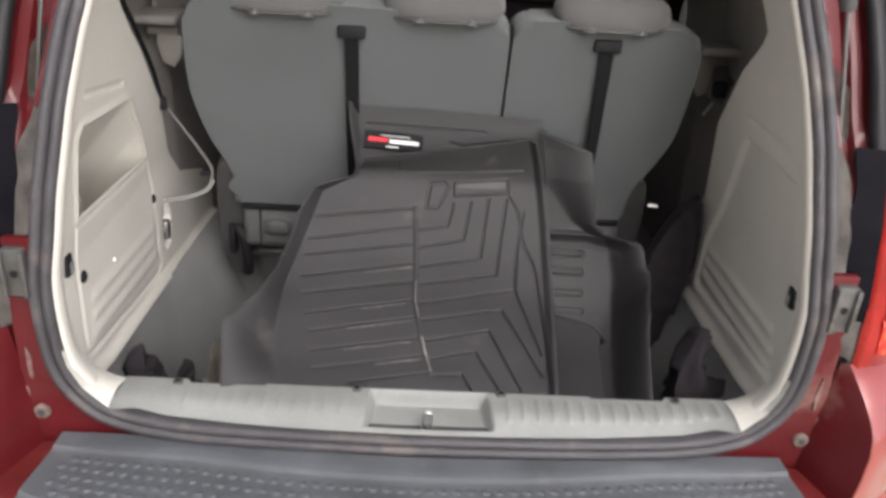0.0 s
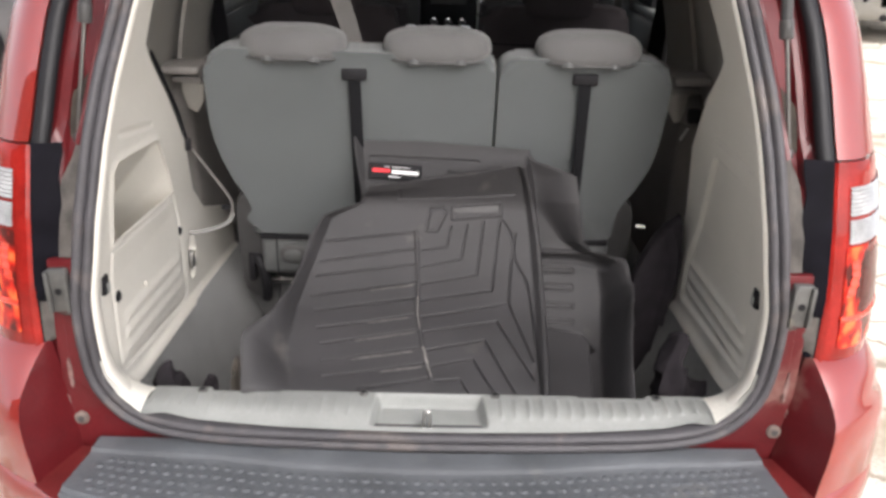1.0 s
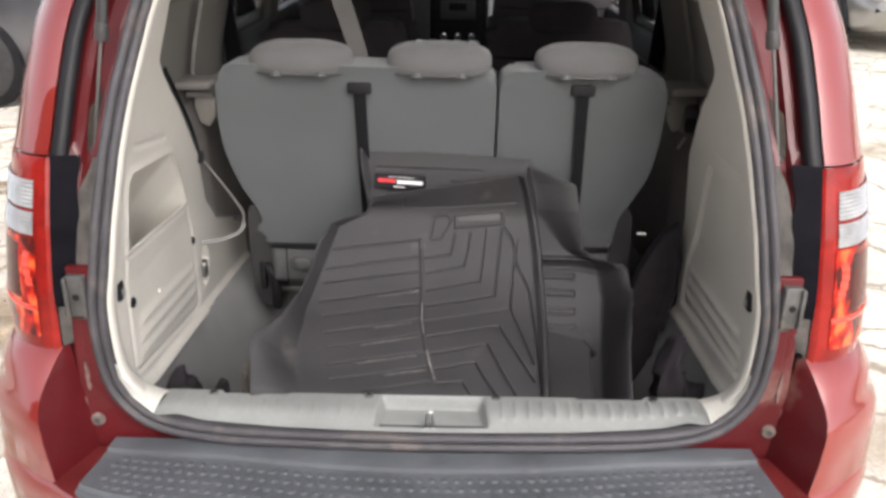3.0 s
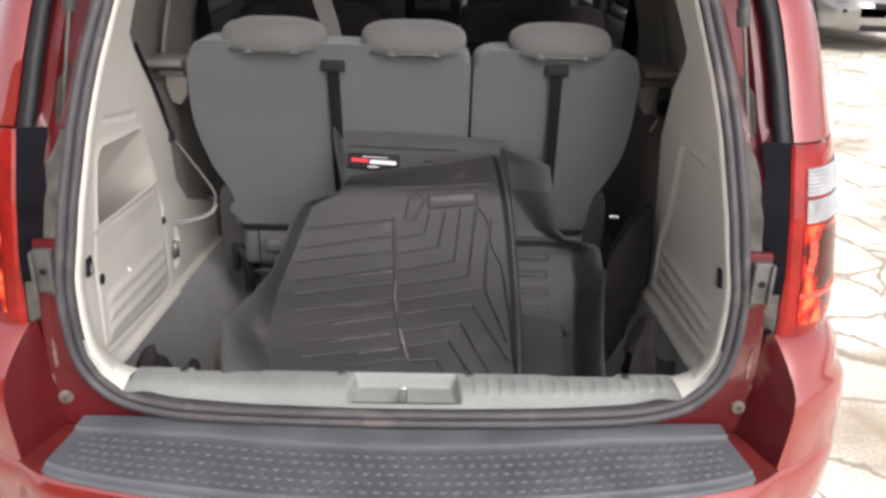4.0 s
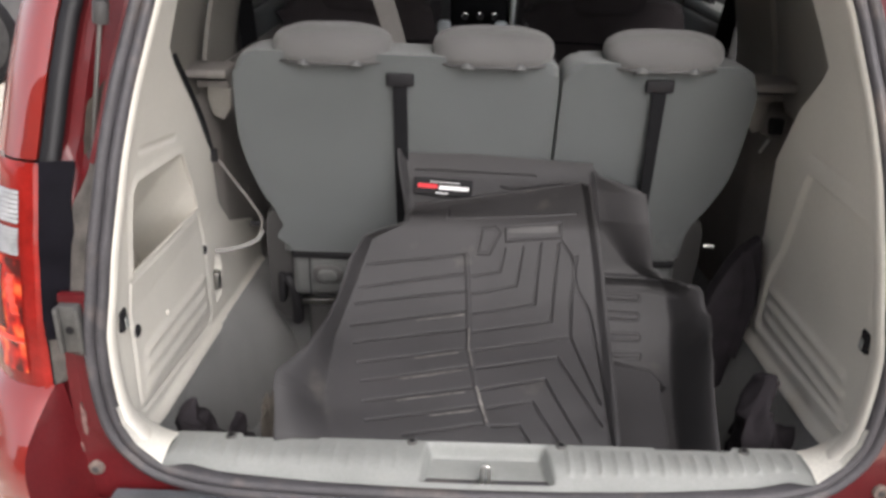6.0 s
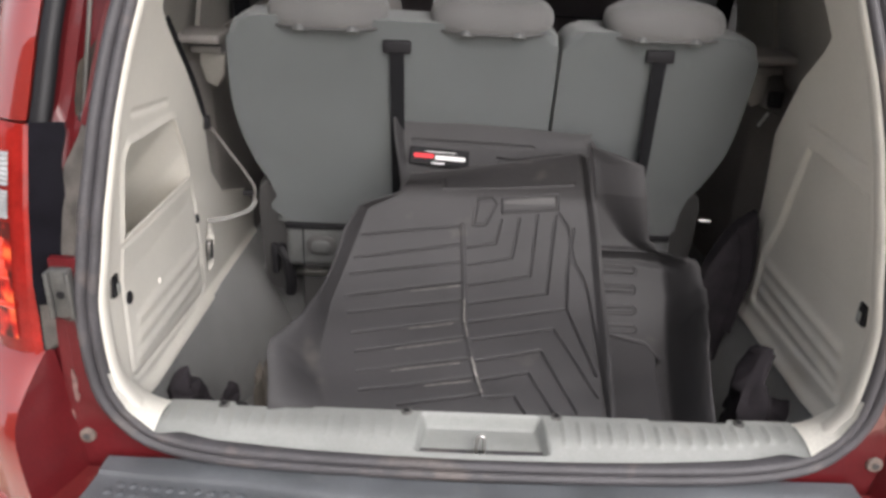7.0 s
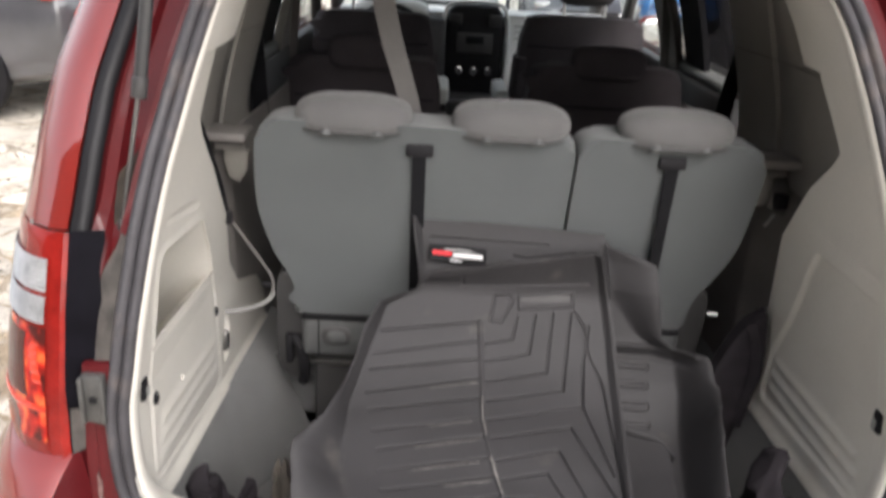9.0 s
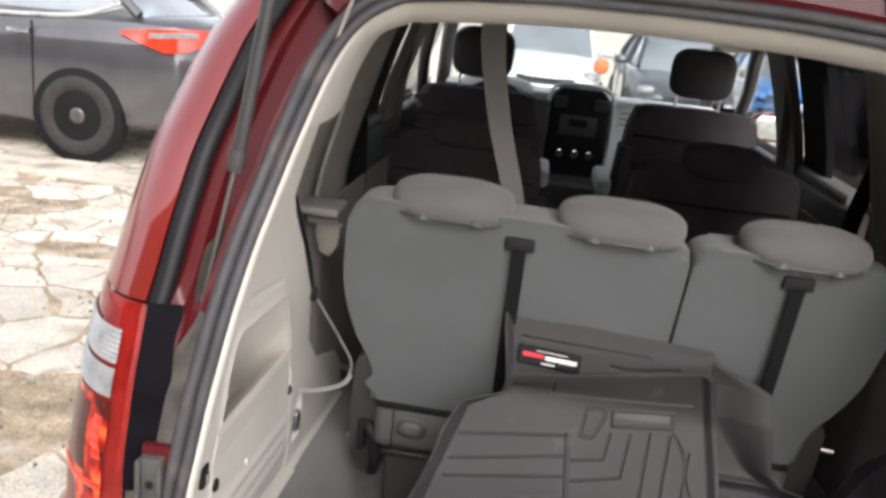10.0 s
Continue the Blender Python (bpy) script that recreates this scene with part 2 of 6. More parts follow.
def cyl(a, b, r0, r1=None, seg=16, bev=0.0):
    a, b = Vector(a), Vector(b)
    d = b - a
    bm = bmesh.new()
    bmesh.ops.create_cone(bm, cap_ends=True, segments=seg, radius1=r0, radius2=r0 if r1 is None else r1, depth=d.length)
    if bev:
        bmesh.ops.bevel(bm, geom=[e for e in bm.edges if len(e.link_faces) == 2 and any(len(f.verts) > 4 for f in e.link_faces)], offset=bev, segments=2, profile=0.5, affect="EDGES")
    q = d.to_track_quat("Z", "Y").to_matrix().to_4x4()
    bmesh.ops.transform(bm, matrix=Matrix.Translation((a + b) / 2) @ q, verts=bm.verts)
    return bm


def chain(pts, n, closed=False):
    """Catmull-Rom through pts, n points evenly spread."""
    P = [np.array(p, float) for p in pts]
    if closed:
        P = [P[-1]] + P + [P[0], P[1]]
    else:
        P = [2 * P[0] - P[1]] + P + [2 * P[-1] - P[-2]]
    out = []
    for i in range(1, len(P) - 2):
        for s in np.linspace(0, 1, 24, endpoint=False):
            a, b, c, d = P[i - 1], P[i], P[i + 1], P[i + 2]
            out.append(0.5 * (2 * b + (c - a) * s + (2 * a - 5 * b + 4 * c - d) * s * s + (3 * b - a - 3 * c + d) * s ** 3))
    out.append(P[-2])
    out = np.array(out)
    d = np.concatenate([[0], np.cumsum(np.linalg.norm(np.diff(out, axis=0), axis=1))])
    t = np.linspace(0, d[-1], n, endpoint=not closed)
    return np.stack([np.interp(t, d, out[:, k]) for k in range(out.shape[1])], 1)


def poly(pts, n):
    """n points evenly spread along straight pieces."""
    P = np.array([tuple(q) for q in pts], float)
    d = np.concatenate([[0], np.cumsum(np.linalg.norm(np.diff(P, axis=0), axis=1))])
    t = np.linspace(0, d[-1], n)
    return np.stack([np.interp(t, d, P[:, k]) for k in range(P.shape[1])], 1)


def tube(pts, r, seg=10, n=None, flat=None, face=None, narrow=1.0):
    """A round tube (or, with flat=(w, h), a band that faces the way face) along pts."""
    P = chain(pts, n or max(8, len(pts) * 6)) if len(pts) > 2 else np.array(pts, float)
    rings, side = [], None
    for i, p in enumerate(P):
        t = Vector(P[min(i + 1, len(P) - 1)] - P[max(i - 1, 0)]).normalized()
        if side is None:
            side = t.cross(Vector((0, 0, 1)) if abs(t.z) < 0.9 else Vector((0, 1, 0))).normalized()
        if face is not None:
            side = t.cross(Vector(face)).normalized()
        side = (side - t * side.dot(t)).normalized()
        up = t.cross(side)
        if flat:
            w, h = flat[0] / 2 * (1 + (narrow - 1) * i / (len(P) - 1)), flat[1] / 2
            rings.append([Vector(p) + side * a + up * b for a, b in ((-w, -h), (w, -h), (w, h), (-w, h))])
        else:
            rings.append([Vector(p) + r * (math.cos(a) * side + math.sin(a) * up) for a in np.linspace(0, 2 * math.pi, seg, endpoint=False)])
    return loft(rings, close_ring=True, caps=True)


def slab(outline, y_of, thick, bev=0.012, seg=3):
    """A cushion-like slab: an outline in x and z, its rear face at y_of(z), with rounded edges."""
    bm = bmesh.new()
    back = [bm.verts.new((x, y_of(z), z)) for x, z in outline]
    front = [bm.verts.new((x, y_of(z) + thick, z)) for x, z in outline]
    fb, ff = bm.faces.new(back), bm.faces.new(list(reversed(front)))
    n = len(outline)
    for i in range(n):
        j = (i + 1) % n
        bm.faces.new((back[i], front[i], front[j], back[j]))
    bmesh.ops.bevel(bm, geom=list(fb.edges) + list(ff.edges), offset=bev, segments=seg, profile=0.5, affect="EDGES")
    return bm


def ellipsoid(c, r, power=2.0, nu=24, nv=14):
    """A superellipsoid: power 2 is an ellipsoid, more is boxier."""
    def s(a, p):
        return math.copysign(abs(a) ** (2 / p), a)
    bm = loft([[Vector((c[0] + r[0] * s(math.cos(v), power) * s(math.cos(u), power), c[1] + r[1] * s(math.cos(v), power) * s(math.sin(u), power),
                        c[2] + r[2] * s(math.sin(v), power))) for u in np.linspace(0, 2 * math.pi, nu, endpoint=False)]
               for v in np.linspace(-math.pi / 2 + 0.02, math.pi / 2 - 0.02, nv)], close_ring=True, caps=True)
    return bm


def inside(poly, y, z):
    """Signed distance to a polygon, positive inside (numpy arrays)."""
    p = np.array(poly, float)
    d, odd = np.full(y.shape, 1e9), np.zeros(y.shape, bool)
    for a, b in zip(p, np.roll(p, -1, 0)):
        e = b - a
        t = np.clip(((y - a[0]) * e[0] + (z - a[1]) * e[1]) / (e @ e), 0, 1)
        d = np.minimum(d, np.hypot(y - a[0] - t * e[0], z - a[1] - t * e[1]))
        if e[1]:
            odd ^= ((a[1] > z) != (b[1] > z)) & (y < a[0] + (z - a[1]) / e[1] * e[0])
    return np.where(odd, d, -d)


def near(line, y, z):
    """Distance to an open polyline."""
    d = np.full(y.shape, 1e9)
    p = np.array(line, float)
    for a, b in zip(p[:-1], p[1:]):
        e = b - a
        t = np.clip(((y - a[0]) * e[0] + (z - a[1]) * e[1]) / (e @ e), 0, 1)
        d = np.minimum(d, np.hypot(y - a[0] - t * e[0], z - a[1] - t * e[1]))
    return d


def step(a, b, x):
    t = np.clip((x - a) / (b - a), 0, 1)
    return t * t * (3 - 2 * t)


def grid_mesh(X, Y, Z, hole=None):
    """A mesh from three equal arrays of coordinates, left open where hole is true."""
    r, c = X.shape
    i = np.arange(r * c).reshape(r, c)
    f = np.stack([i[:-1, :-1], i[:-1, 1:], i[1:, 1:], i[1:, :-1]], -1).reshape(-1, 4)
    if hole is not None:
        f = f[~hole[:-1, :-1].ravel()]
    me = bpy.data.meshes.new("sheet")
    me.from_pydata(np.stack([X, Y, Z], -1).reshape(-1, 3).tolist(), [], f.tolist())
    me.shade_smooth()
    return me


# ---- ground ----
def ground_material():
    """Pale dusty concrete; far off, its fine cracks are in the surface."""
    m = mat("dusty_cracked_ground", (0.68, 0.63, 0.54), 0.95, var=0.18, scale=1.6, grain=0.3, gscale=70, bump=0.9, bscale=30, tint=(0.36, 0.30, 0.215), tint_at=0.50)
    n, l = m.node_tree.nodes, m.node_tree.links
    co, warp, add, cells, near_edge, mix = (n.new("ShaderNode" + k) for k in ("TexCoord", "TexNoise", "VectorMath", "TexVoronoi", "MapRange", "Mix"))
    warp.inputs["Scale"].default_value, warp.inputs["Detail"].default_value = 3.0, 5
    add.operation = "MULTIPLY_ADD"
    add.inputs[1].default_value = (0.35, 0.35, 0.0)
    cells.feature = "DISTANCE_TO_EDGE"
    cells.inputs["Scale"].default_value = 2.4
    near_edge.inputs[1].default_value, near_edge.inputs[2].default_value = 0.012, 0.035
    mix.data_type = "RGBA"
    mix.inputs[6].default_value = (0.30, 0.26, 0.20, 1)
    l.new(co.outputs["Object"], warp.inputs["Vector"])
    l.new(warp.outputs["Color"], add.inputs[0])
    l.new(co.outputs["Object"], add.inputs[2])
    l.new(add.outputs[0], cells.inputs["Vector"])
    l.new(cells.outputs["Distance"], near_edge.inputs[0])
    l.new(near_edge.outputs[0], mix.inputs[0])
    b = n["Principled BSDF"]
    l.new(b.inputs["Base Color"].links[0].from_socket, mix.inputs[7])
    l.new(mix.outputs[2], b.inputs["Base Color"])
    return m


GROUND = ground_material()
bm = sheet(lambda u, v: Vector((u, v, 0)), [-900, -60, -12, 12, 60, 900], [-900, -60, -12, 12, 60, 900])
ground = part("ground", bm, GROUND, None, sharp=0)
def lane_x(y):
    """The middle of the strip of broken concrete that runs obliquely past the van."""
    return -0.25 - 0.61 * y


part("soil_bed", sheet(lambda v, u: Vector((lane_x(v) + u * (0.62 + 0.12 * noise.noise(Vector((v * 2.1, u, 4)))), v, 0.0015)), np.linspace(1.3, 6.35, 80), np.linspace(-1, 1, 12)), mat("sandy_soil", (0.36, 0.29, 0.20), 0.95, var=0.45, scale=7, grain=0.4, gscale=90, bump=0.9, bscale=60, tint=(0.58, 0.52, 0.43), tint_at=0.52), ground, "sandy soil between the pieces")
tagged(ground, "pale dusty lot of broken concrete and sand", "ground", kind="structure")

# unseen wall added behind left, to darken the paint's reflections and block sky
wall = part("boundary_wall", box(-18, -0.4, -5.3, -5.0, 0, 7.2, 0.02), mat("rendered_wall", (0.14, 0.13, 0.12), 0.9, var=0.2, scale=1.5, bump=0.5, bscale=40), None)
tagged(wall, "unseen plain wall behind the camera, added for dark reflections in the paint", "wall", kind="structure")

# ---- the minivan: its shapes in plan and section ----
van = thing("minivan", (0, 3.6, 0), "dark red minivan with its liftgate raised and cargo bay open", "minivan")
EDGE = [(0, 0.640), (0.30, 0.641), (0.45, 0.646), (0.54, 0.664), (0.585, 0.70), (0.607, 0.74), (0.616, 0.80), (0.617, 0.885), (0.607, 0.965),
        (0.597, 1.045), (0.571, 1.22), (0.549, 1.33), (0.534, 1.40), (0.522, 1.46), (0.508, 1.517), (0.490, 1.562), (0.468, 1.592), (0.440, 1.612), (0.395, 1.629), (0.2, 1.646), (0, 1.650)]


def rear_y(z):
    return float(np.interp(z, [0.5, 0.62, 0.9, 1.04, 1.17, 1.28, 1.4, 1.5, 1.6, 1.75], [1.29, 1.29, 1.30, 1.325, 1.362, 1.408, 1.472, 1.545, 1.63, 1.78]))


def wall_x(z):
    return float(np.interp(z, [0, 0.88, 1.05, 1.22, 1.33, 1.40, 1.46, 1.517, 1.562, 1.592, 1.612, 1.64], [0.62, 0.618, 0.597, 0.571, 0.549, 0.534, 0.522, 0.508, 0.49, 0.468, 0.44, 0.37]))


def bowed(x, z):
    return rear_y(z) - float(np.interp(z, [0.7, 1.0, 1.65], [0.024, 0.0, 0.02])) * max(0, 1 - (x / 0.62) ** 2)


half = chain(EDGE, 120)
loop = np.concatenate([half, np.stack([-half[-2:0:-1, 0], half[-2:0:-1, 1]], 1)])
tang = np.roll(loop, -1, 0) - np.roll(loop, 1, 0)
tang /= np.linalg.norm(tang, axis=1)[:, None]
outward = np.stack([tang[:, 1], -tang[:, 0]], 1)


def around(profile, closed=True, keep=None):
    """Sweeps a profile of (outward, rearward) pairs round the tailgate opening."""
    rings = []
    for p, o in zip(loop, outward):
        if keep is None or keep(p):
            rings.append([Vector((p[0] + o[0] * a, bowed(p[0], p[1]) - b, p[1] + o[1] * a)) for a, b in profile])
    return loft(rings, close_path=closed)


part("weatherstrip", around([(0.001, -0.03), (0.0, 0.004), (0.004, 0.011), (0.010, 0.0125), (0.0155, 0.009), (0.018, 0.002), (0.0205, 0.009),
                             (0.026, 0.0135), (0.033, 0.012), (0.037, 0.005), (0.039, -0.03)]), RUBBER, van, "dark grey double-lipped rubber weatherstrip", sharp=60)

part("opening_trim", around([(0.001, -0.001), (-0.002, -0.003), (-0.005, -0.008), (-0.006, -0.018), (-0.004, -0.03), (0.001, -0.045)], closed=False, keep=lambda p: p[1] > 0.674), CREAM, van,
     "cream edge trim round the opening")

# ---- body shell ----
def seam_x(z):
    return float(np.interp(z, [0.5, 0.82, 1.166, 1.195, 1.366, 1.55, 1.72], [0.732, 0.73, 0.715, 0.711, 0.694, 0.66, 0.60]))


def corner(s, z, th, off=0.0):
    """The rounded rear corner of the body: th 0 at the tailgate gap, 90 on the flank."""
    xi = seam_x(z)
    a = float(np.interp(z, [0.5, 0.777, 0.97, 1.128, 1.366, 1.6, 1.75], [0.175, 0.167, 0.158, 0.143, 0.133, 0.118, 0.09])) + off
    b = 0.25 + off
    t = radians(th)
    return Vector((s * (xi + a * math.sin(t)), rear_y(z) + 0.26 - b * math.cos(t), z))


def flank_x(z):
    return float(np.interp(z, [0.25, 0.4, 0.7, 0.95, 1.18], [0.91, 0.935, 0.945, 0.94, 0.89]))


for s, side in ((-1, "left"), (1, "right")):
    # corner pillar above the lamp, with a returned inner lip
    def pillar(z, t, s=s):
        if t < 0:
            return corner(s, z, 0) + Vector((0, -t * 0.05, 0))
        return corner(s, z, t)
    part("corner_panel", sheet(pillar, np.linspace(1.1665, 1.735, 40), [-1, -0.5, -0.1, 0, 4, 9, 15, 22, 30, 38, 46, 54, 62, 70, 78, 84, 90]), RED, van, "glossy dark red rear pillar panel", sharp=50)
    # flank behind the lamp and forward to the front of the van
    def flank(y, z, s=s):
        c = corner(s, z, 90)
        k = float(step(0, 1, (y - 1.6) / 1.0))
        x = abs(c.x) * (1 - k) + flank_x(z) * k
        return Vector((s * x, max(y, c.y - 0.001) if y < 1.7 else y, z))
    part("side_panel", sheet(flank, [1.5, 1.62, 1.72, 1.9, 2.1, 2.3, 2.6, 3.2, 4.0, 4.8, 5.6], np.linspace(0.27, 1.178, 16), 0.004), RED, van, "dark red body side")
    part("lamp_side_panel", sheet(lambda z, t, s=s: corner(s, z, t), np.linspace(0.74, 1.166, 12), [73, 79, 85, 90]), RED, van)
    part("pillar_front_panel", sheet(lambda z, y, s=s: Vector((s * (abs(corner(s, z, 90).x) - 0.02 * (y > 0.05)), corner(s, z, 90).y + y, z)), np.linspace(1.172, 1.735, 20), [0, 0.04, 0.06, 0.16, 0.30]), RED, van)

    # gutter between weatherstrip and body panel
    def gutter(z, k, s=s):
        w, xi, f = wall_x(max(z, 0.64)) + 0.036, seam_x(z), rear_y(z)
        if z < 0.72:
            w = float(np.interp(z, [0.56, 0.60, 0.64, 0.68, 0.72], [0.40, 0.50, 0.575, 0.615, 0.638]))
        deep = float(np.interp(z, [0.6, 1.0, 1.14, 1.2], [0.012, 0.02, 0.035, 0.06]))
        x, y = ((w - 0.004, f + 0.012), (w + 0.007, f + deep * 0.55), (w + 0.022, f + deep * 0.50), (w + 0.026, f + deep * 0.95), (xi - 0.060, f + deep), (xi - 0.052, f + deep * 0.7), (xi - 0.034, f + deep * 0.68), (xi - 0.030, f + 0.025), (xi - 0.004, f + 0.03))[k]
        return Vector((s * x, y, z))
    part("door_jamb", sheet(gutter, np.concatenate([np.linspace(0.565, 0.76, 12), np.linspace(0.8, 1.70, 40)]), range(9)), RED_SHADED, van, "dark red painted tailgate jamb channel", sharp=50)
    # black bead along the body panel's inner edge
    part("gap_seal", sheet(lambda z, a, s=s: Vector((s * (seam_x(z) - 0.017 + 0.017 * math.cos(a)), rear_y(z) + 0.022 - 0.016 * math.sin(a), z)), np.linspace(1.165, 1.70, 36), np.linspace(0, math.pi, 9)), GAP, van, "black rubber gap seal")
    # black lamp backing and dusty sealer on the jamb
    part("lamp_backing", sheet(lambda z, a, s=s: Vector((s * (seam_x(z) - 0.001 - (0.024 + 0.031 * float(step(0.86, 0.97, z))) * a - (0.020 * noise.noise(Vector((z * 14, s, 0))) * (a > 0.7))), rear_y(z) + 0.008 + 0.012 * a, z)), np.linspace(0.80, 1.165, 24), [0, 0.2, 0.5, 0.8, 1.0], 0.006), LAMPBLACK, van, "black plastic lamp backing")
    part("seam_sealer", sheet(lambda z, a, s=s: Vector((s * (wall_x(z) + 0.038 + (0.016 + 0.016 * float(step(1.17, 1.10, z))) * a * (1.0 + 0.16 * noise.noise(Vector((z * 25, 8 + s, a)))) + 0.003 * noise.noise(Vector((z * 18, 3 + s, 0)))), rear_y(z) + 0.003 + 0.012 * a - 0.003 * math.sin(a * 3.1), z)),
                              np.linspace(0.86, 1.165, 70), [0, 0.2, 0.4, 0.6, 0.8, 1]), FOAM, van, "dusty beige seam sealer")
    part("dirt_crust", sheet(lambda z, a, s=s: Vector((s * (wall_x(z) + 0.042 + 0.062 * a * (1.0 + 0.2 * noise.noise(Vector((z * 22, 4 + s, a)))) * float(step(1.30, 1.19, z)) ** 0.5), rear_y(z) + 0.046 + 0.003 * noise.noise(Vector((z * 60, a * 5, s))), z)),
                             np.linspace(1.155, 1.285, 40), [0, 0.2, 0.4, 0.6, 0.8, 1]), CRUST, van, "brown dried dirt in the jamb")
    part("dried_mud", sheet(lambda z, a, s=s: Vector((s * (seam_x(z) - 0.014 - 0.050 * a * (0.75 + 0.5 * noise.noise(Vector((z * 30, a, 6 + s)))) * float(step(0.795, 0.83, z)) ** 0.5), rear_y(z) + 0.0065 + 0.012 * a + 0.002 * noise.noise(Vector((z * 70, a * 6, s))), z)),
                            np.linspace(0.795, 0.885, 30), [0, 0.15, 0.3, 0.5, 0.7, 0.85, 1]), FOAM, van, "grey dried mud beside the lamp")
    for cx, cz, w, h in ((0.678, 0.735, 0.004, 0.034), (0.690, 0.672, 0.003, 0.016), (0.699, 0.612, 0.0045, 0.016), (0.689, 0.599, 0.011, 0.004)):
        ring_ = [(s * (cx + w * math.cos(a) * (1 + 0.7 * noise.noise(Vector((a * 1.6, cz * 50, s))))), cz + h * math.sin(a) * (1 + 0.5 * noise.noise(Vector((a * 2.1, cz * 40, 5 + s))))) for a in np.linspace(0, 2 * math.pi, 18, endpoint=False)]
        part("paint_chip", slab(ring_, lambda z: 1.2995, 0.005, 0.0008), PRIMER, van, "chipped paint showing pale primer")
    # latch bracket with a hole, bolted to the jamb
    hx, hy, hz = s * 0.667, 1.294, 0.915
    plate = join(box(hx - 0.018, hx + 0.018, hy - 0.006, hy + 0.02, hz - 0.042, hz + 0.042, 0.004), box(hx - 0.02, hx - 0.012, hy - 0.014, hy, hz - 0.04, hz + 0.04, 0.003), box(hx + 0.012, hx + 0.02, hy - 0.014, hy, hz - 0.04, hz + 0.04, 0.003))
    br = part("bracket", plate, BRACKET, van, "grey zinc wedge bracket with a hole")
    part("hole", cyl((hx, hy - 0.0075, hz), (hx, hy + 0.004, hz), 0.0065), BLACK, br)
    part("bracket_backing", box(hx - 0.026 - 0.006 * s, hx + 0.026 - 0.006 * s, hy + 0.008, hy + 0.024, hz - 0.052, hz + 0.056, 0.004), RED_SHADED, van)
    # rubber stop at the foot of the jamb
    st = part("bump_stop", join(cyl((s * 0.672, 1.304, 0.637), (s * 0.672, 1.296, 0.637), 0.0150, 0.013, 20, 0.002)), STOP, van, "round dusty beige bump stop")
    part("stop_core", cyl((s * 0.672, 1.297, 0.637), (s * 0.672, 1.294, 0.637), 0.006, seg=12), DARKGREY, st)

    # gas strut
    low, col, top = Vector((s * 0.642, 1.405, 1.165)), Vector((s * 0.599, 1.418, 1.397)), Vector((s * 0.546, 1.418, 1.72))
    strut = part("gas_strut", cyl(col, top, 0.0100), STRUTGREY, van, "dark grey gas strut with a bright rod")
    part("rod", cyl(low, col, 0.0036), RODSTEEL, strut, "bright steel rod")
    part("collar", cyl(col - (top - col) * 0.09, col + (top - col) * 0.01, 0.0122, seg=16, bev=0.002), DARKGREY, strut)
    part("ball_joint", ellipsoid(low, (0.008, 0.008, 0.011)), DARKGREY, strut)

    # tail lamp
    zs = np.linspace(0.792, 1.163, 34)
    ths = list(range(0, 73, 4))
    lens = part("tail_lamp", sheet(lambda z, t, s=s: corner(s, z, t, 0.004 if 0 < t < 72 and 0.80 < z < 1.155 else 0.0) - Vector((0, 0, 0.0006 * t * (z < 0.83))), zs, ths, 0.004), LAMP_RED, van, "red tail lamp with two clear reversing panes", sharp=50)
    for z0, z1 in ((1.071, 1.122), (1.022, 1.065)):
        rows = []
        n = 7
        for i in range(n * 4 + 1):
            z = z0 + (z1 - z0) * i / (n * 4)
            rows.append((z, 0.0072 + 0.0018 * math.sin(i / 4 * 2 * math.pi)))
        part("clear_pane", loft([[corner(s, z, t, o) for t in range(10, 71, 5)] for z, o in rows]), LAMP_WHITE, lens, "ribbed clear reversing pane")
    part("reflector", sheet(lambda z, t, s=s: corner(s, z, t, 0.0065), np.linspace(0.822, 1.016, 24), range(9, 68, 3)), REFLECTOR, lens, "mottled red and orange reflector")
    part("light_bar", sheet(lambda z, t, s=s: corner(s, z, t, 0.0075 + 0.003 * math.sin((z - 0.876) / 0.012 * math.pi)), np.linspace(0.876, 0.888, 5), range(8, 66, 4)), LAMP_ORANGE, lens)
    # the well is a dark patch lying on the lens
    part("bulb_well", sheet(lambda z, t, s=s: corner(s, z, t + 4 * math.sin((z - 0.89) * 20), 0.0072), np.linspace(0.897, 1.002, 12), range(20, 47, 3)), LAMP_DARK, lens, "dark patch on the lens for the bulb well")
    # sky highlight on the reflector, laid on as an orange patch
    part("glint", sheet(lambda z, t, s=s: corner(s, z, t + 3 * math.sin((z - 0.93) * 40), 0.0078 + 0.0012 * math.sin(z * 400)), np.linspace(0.925, 0.992, 26), (11, 13, 15, 17)), LAMP_ORANGE, lens, "orange sky glint painted on the reflector")
    part("lamp_flange", sheet(lambda z, a, s=s: Vector((s * (seam_x(z) + 0.002 - 0.011 * a), rear_y(z) + 0.004 + 0.006 * a * a, z)), zs, [0, 0.4, 0.8, 1.0], 0.004), LAMP_RED, lens)
    part("lamp_rim", sheet(lambda z, t, s=s: corner(s, z, t, 0.006), zs, [0.5, 3, 5.5]), LAMP_RED, lens)

# roof and tailgate header
part("roof", sheet(lambda y, x: Vector((x, y, 1.765 - 0.07 * (x / 0.66) ** 4 - 0.012 * abs(y - 3.2) ** 1.5)), np.linspace(1.76, 4.75, 16), np.linspace(-0.68, 0.68, 21), 0.004), RED, van, "dark red roof")
part("tailgate_header", around([(0.036, -0.012), (0.048, -0.03), (0.075, -0.035), (0.085, -0.02), (0.095, -0.06), (0.11, -0.10), (0.15, -0.13), (0.20, -0.20)], closed=False, keep=lambda p: p[1] > 1.56), RED_SHADED, van, "dark red painted header above the opening")
